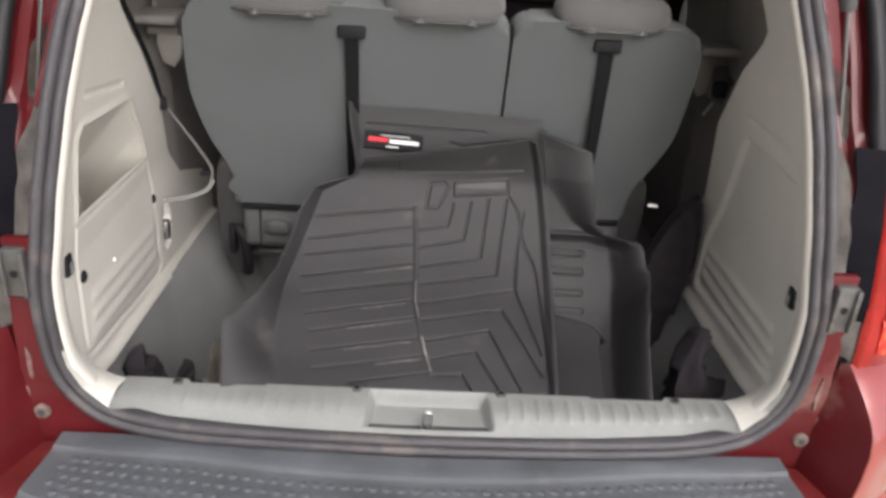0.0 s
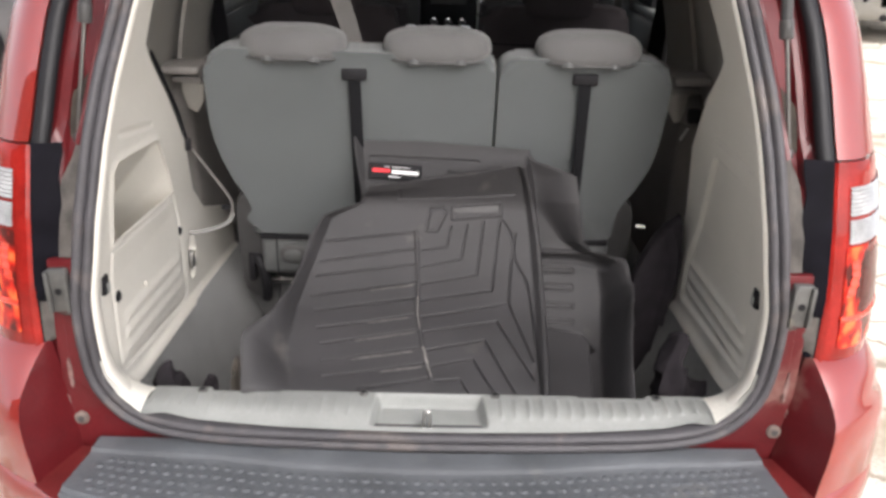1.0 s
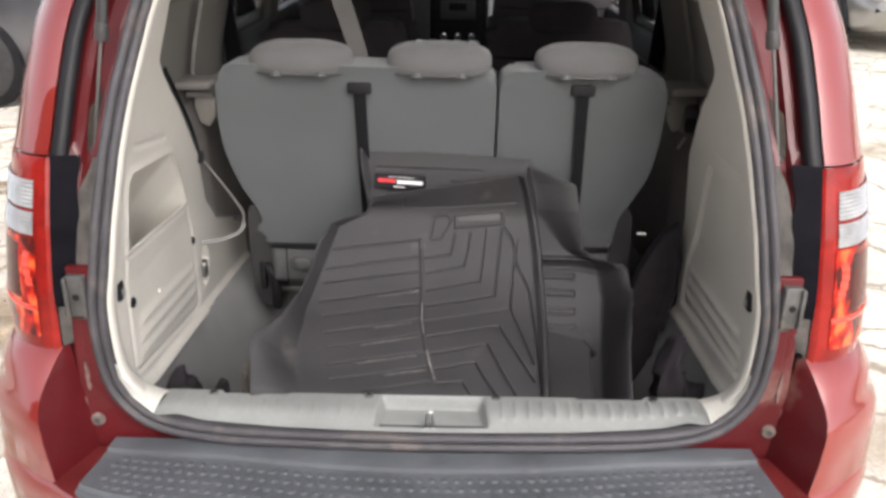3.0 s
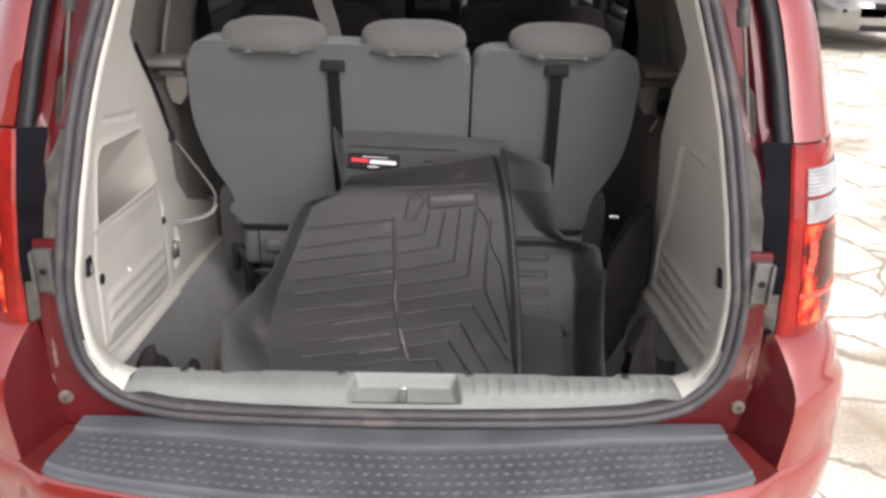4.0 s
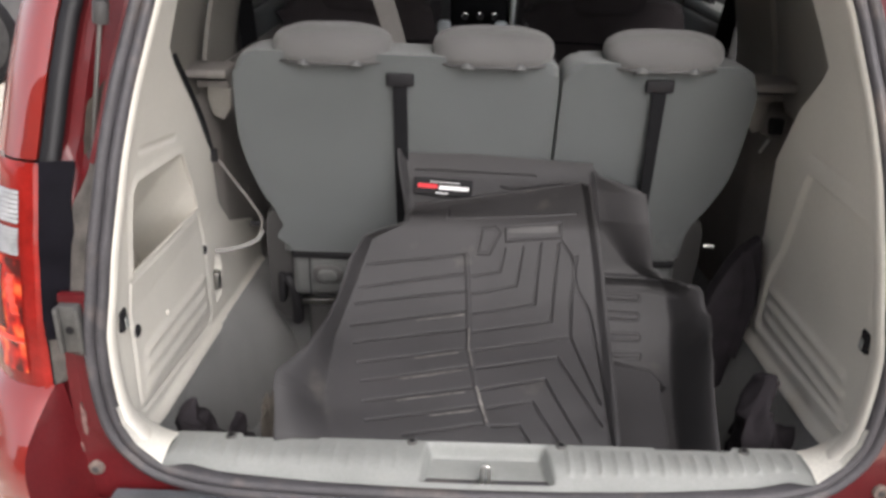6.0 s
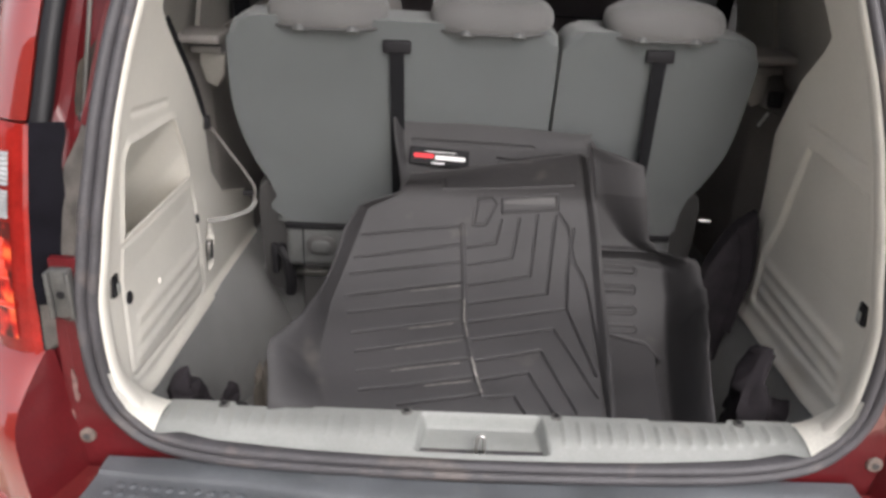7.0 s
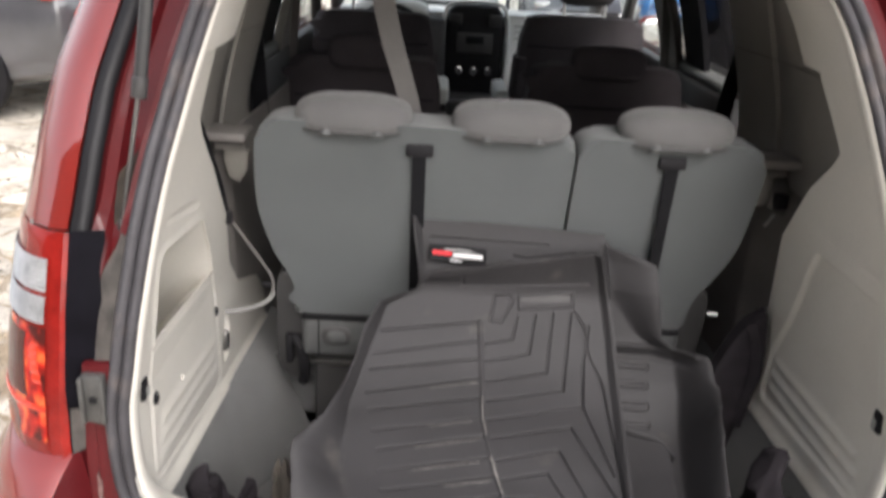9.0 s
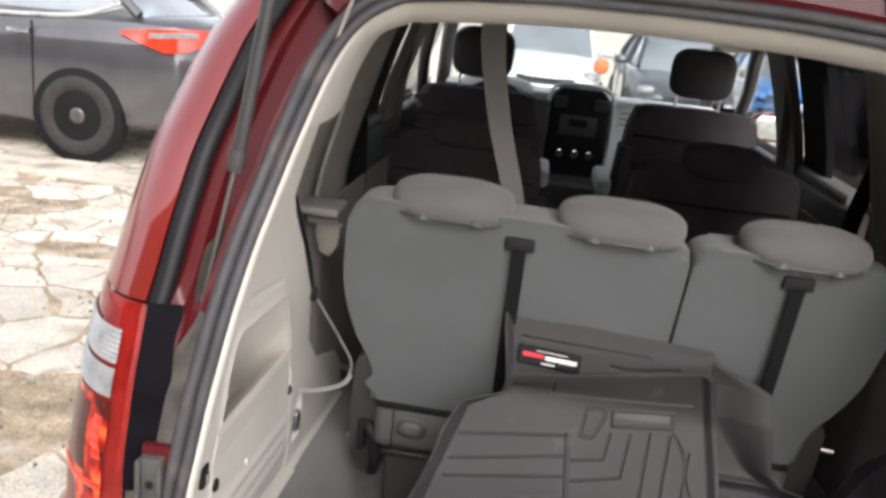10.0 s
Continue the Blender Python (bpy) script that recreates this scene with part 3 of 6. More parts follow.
part("header_seal", around([(0.082, -0.03), (0.088, -0.012), (0.098, -0.012), (0.104, -0.03)], closed=False, keep=lambda p: p[1] > 1.585), RUBBER, van)

for s in (-1, 1):
    hg = part("hinge", join(box(s * 0.345 - 0.02, s * 0.345 + 0.02, 1.668, 1.72, 1.692, 1.712, 0.004), box(s * 0.345 - 0.012, s * 0.345 + 0.012, 1.66, 1.70, 1.708, 1.74, 0.004)), RED_SHADED, van, "dark red liftgate hinge")
    part("hinge_pin", cyl((s * 0.345 - 0.024, 1.68, 1.715), (s * 0.345 + 0.024, 1.68, 1.715), 0.006, seg=10), BRACKET, hg)
# raised liftgate, overhead
def gate(u, v, drop=0.0):
    """u from the hinge rearward, v across."""
    w = 0.54 + 0.06 * float(step(0.25, 0.8, u))
    return Vector((v * w, 1.74 - 1.02 * u, 1.80 + 0.68 * u - 0.16 * max(0, u - 0.6) ** 2 - 0.05 * v * v - drop))
gate_skin = part("liftgate", sheet(gate, np.linspace(0, 1, 14), np.linspace(-1, 1, 13), 0.006), RED, van, "raised dark red liftgate")
part("gate_trim", sheet(lambda u, v: gate(u, v * 0.9, 0.045), np.linspace(0.5, 0.97, 8), np.linspace(-1, 1, 11), 0.006), CREAM, gate_skin, "cream liftgate lining")
part("gate_glass", sheet(lambda u, v: gate(u, v * 0.8, 0.012), np.linspace(0.08, 0.47, 6), np.linspace(-1, 1, 9), 0.004), PRIVACY, gate_skin, "dark tailgate glass")

# ---- bumper ----
PLAN = chain([(0, 1.03), (0.2, 1.038), (0.4, 1.063), (0.56, 1.096), (0.66, 1.130), (0.71, 1.172), (0.76, 1.200), (0.82, 1.246), (0.88, 1.320), (0.922, 1.42), (0.942, 1.56), (0.946, 1.72)], 46)
full = np.concatenate([np.stack([-PLAN[:0:-1, 0], PLAN[:0:-1, 1]], 1), PLAN])
pn = np.stack([np.gradient(full[:, 1]), -np.gradient(full[:, 0])], 1)
pn /= np.linalg.norm(pn, axis=1)[:, None]
FACE = ((0.006, 0.578), (-0.006, 0.568), (-0.012, 0.54), (-0.010, 0.46), (0.0, 0.40), (0.022, 0.33), (0.06, 0.27), (0.12, 0.25))
bumper = part("rear_bumper", loft([[Vector((p[0] - n[0] * a, p[1] - n[1] * a, z)) for a, z in FACE] for p, n in zip(full, pn)]), RED, van, "glossy dark red rear bumper", sharp=50)
def front_y(x):
    return float(np.interp(abs(x), PLAN[:, 0], PLAN[:, 1])) + 0.004


SHOULDER = ((0.712, 1.178, 0.57), (0.720, 1.183, 0.61), (0.728, 1.189, 0.65), (0.735, 1.198, 0.69), (0.738, 1.211, 0.716), (0.737, 1.228, 0.736), (0.732, 1.253, 0.759), (0.725, 1.278, 0.781), (0.716, 1.300, 0.802))
for s in (-1, 1):
    use = [(p, n) for p, n in zip(full, pn) if s * p[0] > 0.738]
    if s < 0:
        use = use[::-1]
    rings = []
    m = len(use)
    for i, (p, n) in enumerate(use):
        k = i / (m - 1)
        crest = 0.734 - 0.05 * k
        th = min(90, 4 + 100 * k)
        lp = corner(s, 0.80, th, 0.003)
        lp.z = 0.806 - 0.04 * k
        if k > 0.8:
            lp.y = max(lp.y, p[1] - 0.01)
        cr = Vector((p[0], p[1], crest))
        nn = Vector((n[0], n[1], 0))
        low = Vector((p[0], p[1], 0.57)) + nn * 0.008
        up = Vector((0, 0, 1))
        rings.append([low, low * 0.6 + (cr + nn * 0.006) * 0.4, cr + nn * 0.006 - up * 0.055, cr + nn * 0.002 - up * 0.028, cr - nn * 0.008 - up * 0.009, cr - nn * 0.022 + up * 0.003,
                      cr * 0.60 + lp * 0.40 + up * 0.009, cr * 0.28 + lp * 0.72 + up * 0.006, lp, lp + Vector((-s * 0.004, 0.03, 0.0))])
        w = max(0.0, 1 - 4 * k) ** 1.5
        rings[-1][:9] = [v * (1 - w) + Vector((s * e[0], e[1], e[2])) * w for v, e in zip(rings[-1], SHOULDER)]
    part("bumper_corner", loft(rings), RED, bumper, "red bumper shoulder below the lamp", sharp=50)
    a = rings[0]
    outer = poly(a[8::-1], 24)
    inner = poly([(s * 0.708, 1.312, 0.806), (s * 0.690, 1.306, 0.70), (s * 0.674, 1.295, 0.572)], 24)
    # same paint as the bumper; the wall's shade is put into a darker red
    part("shoulder_wall", loft([[Vector(o) * (1 - k) + Vector(q) * k for k in np.linspace(0, 1, 6)] for o, q in zip(outer, inner)]), RED_SHADED, bumper, "inner wall of the bumper shoulder, its red darkened for shade", sharp=60)
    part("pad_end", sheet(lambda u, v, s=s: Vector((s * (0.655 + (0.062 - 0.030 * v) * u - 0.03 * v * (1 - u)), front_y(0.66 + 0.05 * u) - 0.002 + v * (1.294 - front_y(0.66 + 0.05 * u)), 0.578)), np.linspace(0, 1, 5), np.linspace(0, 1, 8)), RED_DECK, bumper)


def pad_z(v):
    return float(np.interp(v, [0, 0.015, 0.045, 0.10, 0.13, 0.74, 0.76, 0.785, 0.98, 1.0], [0.566, 0.576, 0.583, 0.585, 0.590, 0.592, 0.594, 0.598, 0.602, 0.592]))


def pad_point(x, v):
    back = min(1.262 + 0.20 * x * x, 1.294)
    return Vector((x * (0.99 - 0.036 * v * step(0.5, 0.66, abs(x))), front_y(x) + v * (back - front_y(x)), pad_z(v)))


pad = part("step_pad", sheet(pad_point, np.linspace(-0.668, 0.668, 90), [0, 0.008, 0.015, 0.03, 0.045, 0.07, 0.10, 0.115, 0.13, 0.25, 0.35, 0.45, 0.6, 0.74, 0.75, 0.76, 0.772, 0.785, 0.87, 0.94, 0.98, 1.0], 0.012), PAD, van,
           "worn dark grey bumper step pad with raised dots", sharp=35)

# ---- load sill ----
def edge_z(x):
    return np.interp(np.abs(x), [p[0] for p in EDGE[:7]], [p[1] for p in EDGE[:7]])


xs, vs = np.meshgrid(np.linspace(-0.545, 0.545, 300), np.linspace(0, 1, 44))
rear = 1.262 + 0.10 * xs ** 2 - 0.02 * step(0.5, 0.545, np.abs(xs))
tabs = 0.006 * (step(0.295, 0.297, np.abs(xs)) * (1 - step(0.43, 0.432, np.abs(xs)))) - 0.006 * step(0.432, 0.434, np.abs(xs))
ys = rear + vs * (1.367 - tabs - rear)
top = 0.668 + 0.012 * step(0.46, 0.545, np.abs(xs)) * (1 - vs)
zs = top - np.maximum(0.004, top - edge_z(xs) - 0.003) * (1 - step(-0.15, 0.6, vs)) ** 1.5 - 0.006 * step(0.96, 1.0, vs)
taper = 0.118 - 0.012 * vs
well = step(0.0, 0.014, taper - np.abs(xs)) * step(0.10, 0.17, vs) * (1 - step(0.86, 0.95, vs))
zs -= 0.030 * well
ribs = np.where(xs > 0.14, np.clip(np.sin(xs / 0.027 * 2 * math.pi), 0, 1) ** 2, np.where(xs < -0.14, 0.45 * np.clip(np.sin(xs / 0.027 * 2 * math.pi), 0, 1) ** 2, 0))
zs += 0.0050 * ribs * step(0.2, 0.3, vs) * (1 - step(0.7, 0.85, vs))
sill_me = grid_mesh(xs, ys, zs)
sill = part("load_sill", sill_me, SCUFF, van, "grey plastic load sill with a latch recess")
part("sill_face", sheet(lambda x, v: Vector((x, 1.366 + 0.012 * v, 0.663 - 0.30 * v)), np.linspace(-0.62, 0.62, 20), np.linspace(0, 1, 6)), CARPET, van)
for s in (-1, 1):
    part("sill_corner", sheet(lambda u, v, s=s: Vector((s * (0.5445 + 0.067 * u), 1.270 + 0.10 * v + 0.012 * u, (1 - v) * (float(edge_z(0.5445 + 0.067 * u)) + 0.004) + v * (0.662 + 0.022 * u * u) + 0.010 * math.sin(v * 3.14) + 0.002)), np.linspace(0, 1, 14), np.linspace(0, 1, 12)), CREAM_EDGE, van, "cream moulded sill corner")
for x in (-0.451, -0.131, 0.131, 0.452):
    scr = part("screw", cyl((x, 1.357, 0.660), (x, 1.357, 0.6725), 0.0105, 0.009, 12, 0.001), BRACKET, van, "dull metal sill screw")
    part("screw_slot", cyl((x, 1.357, 0.6724), (x, 1.357, 0.6732), 0.0055, seg=6), BLACK, scr)
striker = part("latch_striker", join(tube([(-0.009, 1.281, 0.636), (-0.009, 1.281, 0.672), (-0.006, 1.281, 0.680), (-0.001, 1.281, 0.681), (0.002, 1.281, 0.675), (0.002, 1.281, 0.636)], 0.0036, 10)), STEEL, van, "bright steel latch striker")
part("striker_base", box(-0.026, 0.02, 1.268, 1.294, 0.634, 0.640, 0.002), BRACKET, striker)


# ---- side trim of the cargo bay ----
NICHE = [(1.405, 0.955), (1.782, 0.930), (1.742, 1.0), (1.668, 1.088), (1.640, 1.098), (1.425, 1.118), (1.405, 1.10)]


def side_trim(s):
    za, ya = np.meshgrid(np.linspace(0.0, 1.0, 250), np.linspace(0, 1, 190), indexing="ij")
    z0 = 0.555
    z = z0 + (1.635 - z0) * za
    rearv = np.vectorize(rear_y)(z) + 0.012
    if s < 0:
        fz = [0.5, 0.66, 0.73, 0.80, 0.88, 1.03, 1.18, 1.27, 1.31, 1.36, 1.49, 1.6]
        fy = [2.34, 2.34, 2.26, 2.06, 1.98, 1.90, 1.74, 1.625, 1.585, 1.60, 1.64, 1.66]
    else:
        fz = [0.5, 0.66, 0.75, 0.85, 1.06, 1.2, 1.27, 1.30, 1.36, 1.42, 1.6]
        fy = [1.90, 1.87, 1.87, 1.895, 1.845, 1.725, 1.63, 1.60, 1.64, 1.685, 1.69]
    front = np.interp(z, fz, fy)
    y = rearv + ya * (front - rearv)
    low = np.interp(y, [1.30, 1.40, 1.47, 1.83, 2.32], [0.665, 0.642, 0.629, 0.606, 0.563] if s < 0 else [0.665, 0.655, 0.645, 0.627, 0.60])
    z = np.maximum(z, low)
    x = np.vectorize(wall_x)(z)
    out, hole = np.zeros(z.shape), None
    out -= 0.012 * step(0.03, 0.0, z - low)
    out += 0.02 * step(0.03, 0.0, front - y)
    if s < 0:
        d = inside(NICHE, y, z)
        hole = d > 0.002
        out -= 0.003 * np.exp(-(np.abs(d) / 0.008) ** 2)
        cover = [(1.392, 0.70), (1.402, 0.945), (1.790, 0.918), (1.815, 0.86), (1.822, 0.655), (1.80, 0.642), (1.41, 0.688)]
        dc = inside(cover, y, z)
        out += 0.006 * np.exp(-(dc / 0.0035) ** 2)
        for k, zr in enumerate((0.705, 0.738, 0.771)):
            line = [(1.435 + 0.01 * k, zr + 0.012), (1.785, zr - 0.012)]
            out -= 0.0036 * np.exp(-(near(line, y, z) / 0.013) ** 2)
        out += 0.05 * step(0.0, 0.012, inside([(1.865, 0.665), (1.905, 0.67), (1.925, 0.73), (1.915, 0.775), (1.885, 0.775), (1.86, 0.72)], y, z))
        crease = [(1.44, 1.165), (1.62, 1.135)]
        out += 0.004 * np.exp(-(near(crease, y, z) / 0.005) ** 2)
    else:
        panel = [(1.345, 0.735), (1.40, 1.085), (1.645, 1.085), (1.665, 1.06), (1.80, 0.80), (1.81, 0.69), (1.80, 0.675), (1.36, 0.715)]
        d = inside(panel, y, z)
        out += 0.010 * step(-0.004, 0.006, d)
        for k, zr in enumerate((0.715, 0.748, 0.781)):
            line = [(1.40 + 0.012 * k, zr + 0.006), (1.785, zr - 0.006)]
            out -= 0.006 * np.exp(-(near(line, y, z) / 0.011) ** 2)
        crease = [(1.41, 1.128), (1.64, 1.128)]
        out += 0.003 * np.exp(-(near(crease, y, z) / 0.005) ** 2)
    return grid_mesh(s * (x + out), y, z, hole)


for s in (-1, 1):
    trim = part("side_trim", side_trim(s), CREAM, van, "cream moulded cargo side trim" + (" with an open storage niche" if s < 0 else " with raised ribs"))
    if s < 0:
        left_trim = trim
        rim = poly(NICHE + NICHE[:1], 120)[:-1]
        mid = rim.mean(0)
        mouth = [Vector((-wall_x(b), a, b)) for a, b in rim]
        rings = [mouth]
        for k, depth, drop in ((0.995, 0.012, 0.010), (0.985, 0.05, 0.052), (0.96, 0.10, 0.11), (0.92, 0.135, 0.145)):
            rings.append([Vector((-wall_x(b) - depth, mid[0] + (a - mid[0]) * k, mid[1] + (b - mid[1]) * k - drop)) for a, b in rim])
        part("storage_niche", loft(rings, close_ring=True, caps=False), CREAM, trim, "open storage niche", sharp=50)
        part("niche_back", loft([rings[-1], [Vector((-0.745, mid[0], mid[1] - 0.14))] * 120], close_ring=True), CREAM, trim)
        part("niche_lip", tube(mouth + mouth[:1], 0.0035, 8, 200), CREAM, trim, "rounded lip of the niche")
    part("clip", join(box(s * 0.610, s * 0.628, 1.349, 1.373, 0.876, 0.914, 0.003) if s > 0 else box(-0.628, -0.610, 1.349, 1.373, 0.876, 0.914, 0.003)), BLACK, trim, "black trim clip")
    cx = s * 0.6085
    part("clip_core", box(min(cx, cx - s * 0.002), max(cx, cx - s * 0.002), 1.356, 1.366, 0.883, 0.900, 0.0), SCUFF, trim)
part("fastener", ellipsoid((-0.618, 1.418, 0.842), (0.006, 0.012, 0.012)), BLACK, left_trim, "black push fastener")
part("fastener", ellipsoid((-0.620, 1.822, 0.818), (0.006, 0.009, 0.011)), BLACK, left_trim)
part("grip_tab", box(-0.618, -0.612, 1.556, 1.562, 0.797, 0.808, 0.002), CREAM, left_trim)

# header lining and headliner
rings = []
for p, o in zip(loop, outward):
    if p[1] > 1.42:
        dip = 0.006 + 0.027 * max(0, o[1]) ** 2
        rings.append([Vector((p[0] - o[0] * k * dip, bowed(p[0], p[1]) + f, p[1] - o[1] * k * dip)) for k, f in ((0.1, 0.0), (0.2, 0.006), (0.5, 0.02), (0.85, 0.045), (1.0, 0.075), (1.0, 0.11), (0.7, 0.17), (-0.2, 0.24))])
part("header_trim", loft(rings), CREAM, van, "cream header lining")
part("headliner", sheet(lambda y, x: Vector((x, y, 1.66 - 0.05 * (x / 0.66) ** 4 - 0.03 * max(0, (y - 4.0)))), np.linspace(1.80, 4.75, 14), np.linspace(-0.74, 0.74, 15), 0.012), HEADLINER, van, "cream headliner")

# load well and cabin floor
part("load_floor", sheet(lambda x, y: Vector((x, y, 0.335 + 0.004 * math.sin(x * 31) * math.sin(y * 27))), np.linspace(-0.63, 0.63, 20), np.linspace(1.372, 2.12, 14), 0.01), CARPET, van, "grey carpeted load well floor")
for s in (-1, 1):
    def well_side(y, v, s=s):
        top = float(np.interp(y, [1.37, 1.47, 1.83, 2.32, 2.40], [0.648, 0.629, 0.606, 0.563, 0.556] if s < 0 else [0.66, 0.646, 0.627, 0.60, 0.595]))
        return Vector((s * (0.614 - (0.05 if s < 0 else 0.135) * v ** 1.1 - (0.105 * float(step(1.80, 1.99, y)) * v ** 0.3 if s < 0 else 0) + 0.008 * math.sin(y * 23) * v), y, top + 0.012 - v * (top - 0.325)))
    part("well_lining", sheet(well_side, np.linspace(1.37, 2.38, 20), np.linspace(0, 1, 10)), CARPET, van, "grey carpet side lining")
part("cabin_floor", box(-0.80, 0.80, 2.10, 5.35, 0.34, 0.40, 0.01), CARPET, van, "dark carpeted cabin floor")
part("well_front", box(-0.63, 0.63, 2.10, 2.14, 0.33, 0.56, 0.01), CARPET, van)

# quarter panels and door linings, sills, pillars and glass
def pillar_x(z, y):
    return float(np.interp(y, [1.58, 1.75, 1.95, 2.03, 2.035, 2.045, 2.05, 2.2, 2.30, 2.34], [0.600, 0.640, 0.648, 0.648, 0.656, 0.656, 0.644, 0.632, 0.640, 0.72])) - 0.115 * max(0, (z - 1.2) / 0.42) ** 1.2


for s in (-1, 1):
    def sbox(x0, x1, *rest, **k):
        return box(min(s * x0, s * x1), max(s * x0, s * x1), *rest, **k)
    part("quarter_lining", sheet(lambda y, z, s=s: Vector((s * float(np.interp(y, [1.40, 1.86, 2.02, 2.75], [0.785, 0.765, 0.632, 0.622])), y, z)), np.linspace(1.40, 2.75, 40), np.linspace(0.33, 1.17, 14), 0.006), TAUPE, van, "taupe quarter panel lining")
    part("quarter_shelf", sbox(0.560, 0.69, 1.90, 2.00, 1.180, 1.202, r=0.010), TAUPE, van, "taupe shelf beside the seat")
    part("belt_guide_panel", slab([(s * 0.566, 1.150), (s * 0.570, 1.105), (s * 0.588, 1.078), (s * 0.612, 1.088), (s * 0.622, 1.130), (s * 0.62, 1.155)], lambda z: 1.955, 0.03, 0.004), GREIGE, van, "greige belt guide panel")
    part("shelf_recess", sbox(0.572, 0.640, 1.948, 1.958, 1.152, 1.168, r=0.003), TAUPE, van)
    part("rear_pillar_trim", sheet(lambda z, y, s=s: Vector((s * pillar_x(z, y), y, z)), np.linspace(1.13, 1.66, 16), [1.58, 1.66, 1.75, 1.85, 1.95, 2.03, 2.035, 2.045, 2.05, 2.12, 2.2, 2.26, 2.30, 2.32, 2.34], 0.006), GREIGE, van, "greige rear pillar trim", sharp=60)
    part("trim_joint", sheet(lambda z, y, s=s: Vector((s * (pillar_x(z, y) - 0.003), y, z)), [1.398, 1.401], np.linspace(1.75, 2.27, 12), 0.002), TAUPE, van)
    part("pillar_backing", sheet(lambda z, y, s=s: Vector((s * (0.832 - 0.15 * max(0, (z - 1.19) / 0.47) ** 1.3), y + 0.03 * (z - 1.2), z)), np.linspace(1.17, 1.68, 8), [2.06, 2.2, 2.43], 0.008), BLACK, van)
    part("door_lining", sbox(0.74, 0.80, 2.70, 5.0, 0.40, 1.19, r=0.02), DARKGREY, van, "dark grey door lining")
    part("window_sill", sbox(0.755, 0.83, 2.80, 3.36, 1.185, 1.222, r=0.012), SCUFF, van, "grey window sill")
    for y0, y1, z1, mtl in ((3.31, 3.56, 1.66, GREIGE),):
        part("pillar_trim", sheet(lambda z, y, s=s: Vector((s * (0.775 - 0.14 * max(0, (z - 1.2) / 0.46) ** 1.3), y + 0.03 * (z - 1.2), z)), np.linspace(1.19, z1, 10), np.linspace(y0, y1, 5), 0.03), mtl, van, "greige middle pillar trim")
    part("window_frame", sheet(lambda z, y, s=s: Vector((s * (0.80 - 0.13 * max(0, (z - 1.2) / 0.46) ** 1.3), y + 0.03 * (z - 1.2), z)), np.linspace(1.19, 1.66, 8), np.linspace(3.07, 3.325, 3), 0.02), BLACK, van)
    for y0, y1, gm in ((1.93, 2.12, QUARTER), (2.40, 3.42, PRIVACY), (3.54, 4.72, CLEAR)):
        g = part("side_window", sheet(lambda z, y, s=s: Vector((s * (0.835 - 0.15 * max(0, (z - 1.19) / 0.47) ** 1.3), y + 0.03 * (z - 1.2), z)), np.linspace(1.18, 1.68, 8), np.linspace(y0, y1, 6), 0.004), gm, van, "clear door glass" if gm is CLEAR else "dark privacy glass")
        g.visible_shadow = False
    part("front_pillar", tube([(s * 0.66, 4.62, 1.67), (s * 0.72, 4.9, 1.50), (s * 0.78, 5.3, 1.22), (s * 0.80, 5.45, 1.12)], 0.04, 8), DARKGREY, van, "dark windscreen pillar")
    part("door_frame", tube([(s * 0.655, 3.78, 1.645), (s * 0.70, 4.0, 1.52), (s * 0.745, 4.2, 1.40), (s * 0.775, 4.4, 1.28), (s * 0.79, 4.52, 1.18)], 0.028, 8), DARKGREY, van, "dark front door window frame")
    part("roof_rail", sheet(lambda y, a, s=s: Vector((s * (0.68 + 0.035 * math.cos(a)), y, 1.685 + 0.035 * math.sin(a))), np.linspace(1.75, 4.7, 8), np.linspace(0, 2 * math.pi, 9)), RED, van)
    mir = part("door_mirror", ellipsoid((s * 1.02, 4.75, 1.20), (0.11, 0.06, 0.075), 3), RED, van, "red door mirror")
    part("mirror_glass", ellipsoid((s * 1.015, 4.697, 1.20), (0.092, 0.008, 0.058), 3.5), CHROME, mir, "bright mirror glass")
screen = part("windscreen", sheet(lambda u, x: Vector((x * (0.66 + 0.12 * u), 4.66 + 0.86 * u - 0.10 * x * x, 1.68 - 0.55 * u)), np.linspace(0, 1, 10), np.linspace(-1, 1, 13), 0.005), CLEAR, van, "clear windscreen")
screen.visible_shadow = False
part("bonnet", sheet(lambda u, x: Vector((x * 0.82, 5.5 + 0.75 * u - 0.12 * x * x, 1.12 - 0.22 * u ** 1.6 - 0.06 * x * x)), np.linspace(0, 1, 10), np.linspace(-1, 1, 13), 0.004), RED, van, "dark red bonnet")
part("nose", sheet(lambda u, x: Vector((x * 0.88, 6.25 - 0.16 * x * x + 0.06 * math.sin(u * 3.1), 0.90 - 0.65 * u)), np.linspace(0, 1, 10), np.linspace(-1, 1, 13), 0.004), RED, van, "dark red nose")
for s in (-1, 1):
    for wy in (2.35, 5.42):
        tyre = part("wheel", tube([Vector((s * 0.83, wy + 0.25 * math.cos(a), 0.338 + 0.25 * math.sin(a))) for a in np.linspace(0, 2 * math.pi, 25)], 0.088, 10, 48), TYRE, van, "black road tyre")
        part("rim", cyl((s * 0.84, wy, 0.338), (s * 0.90, wy, 0.338), 0.20, 0.185, 28, 0.01), RIM, tyre)
part("underbody", box(-0.85, 0.85, 1.35, 6.1, 0.20, 0.27, 0.02), BLACK, van)
part("firewall", box(-0.80, 0.80, 5.35, 5.42, 0.34, 1.12, 0.01), BLACK, van)

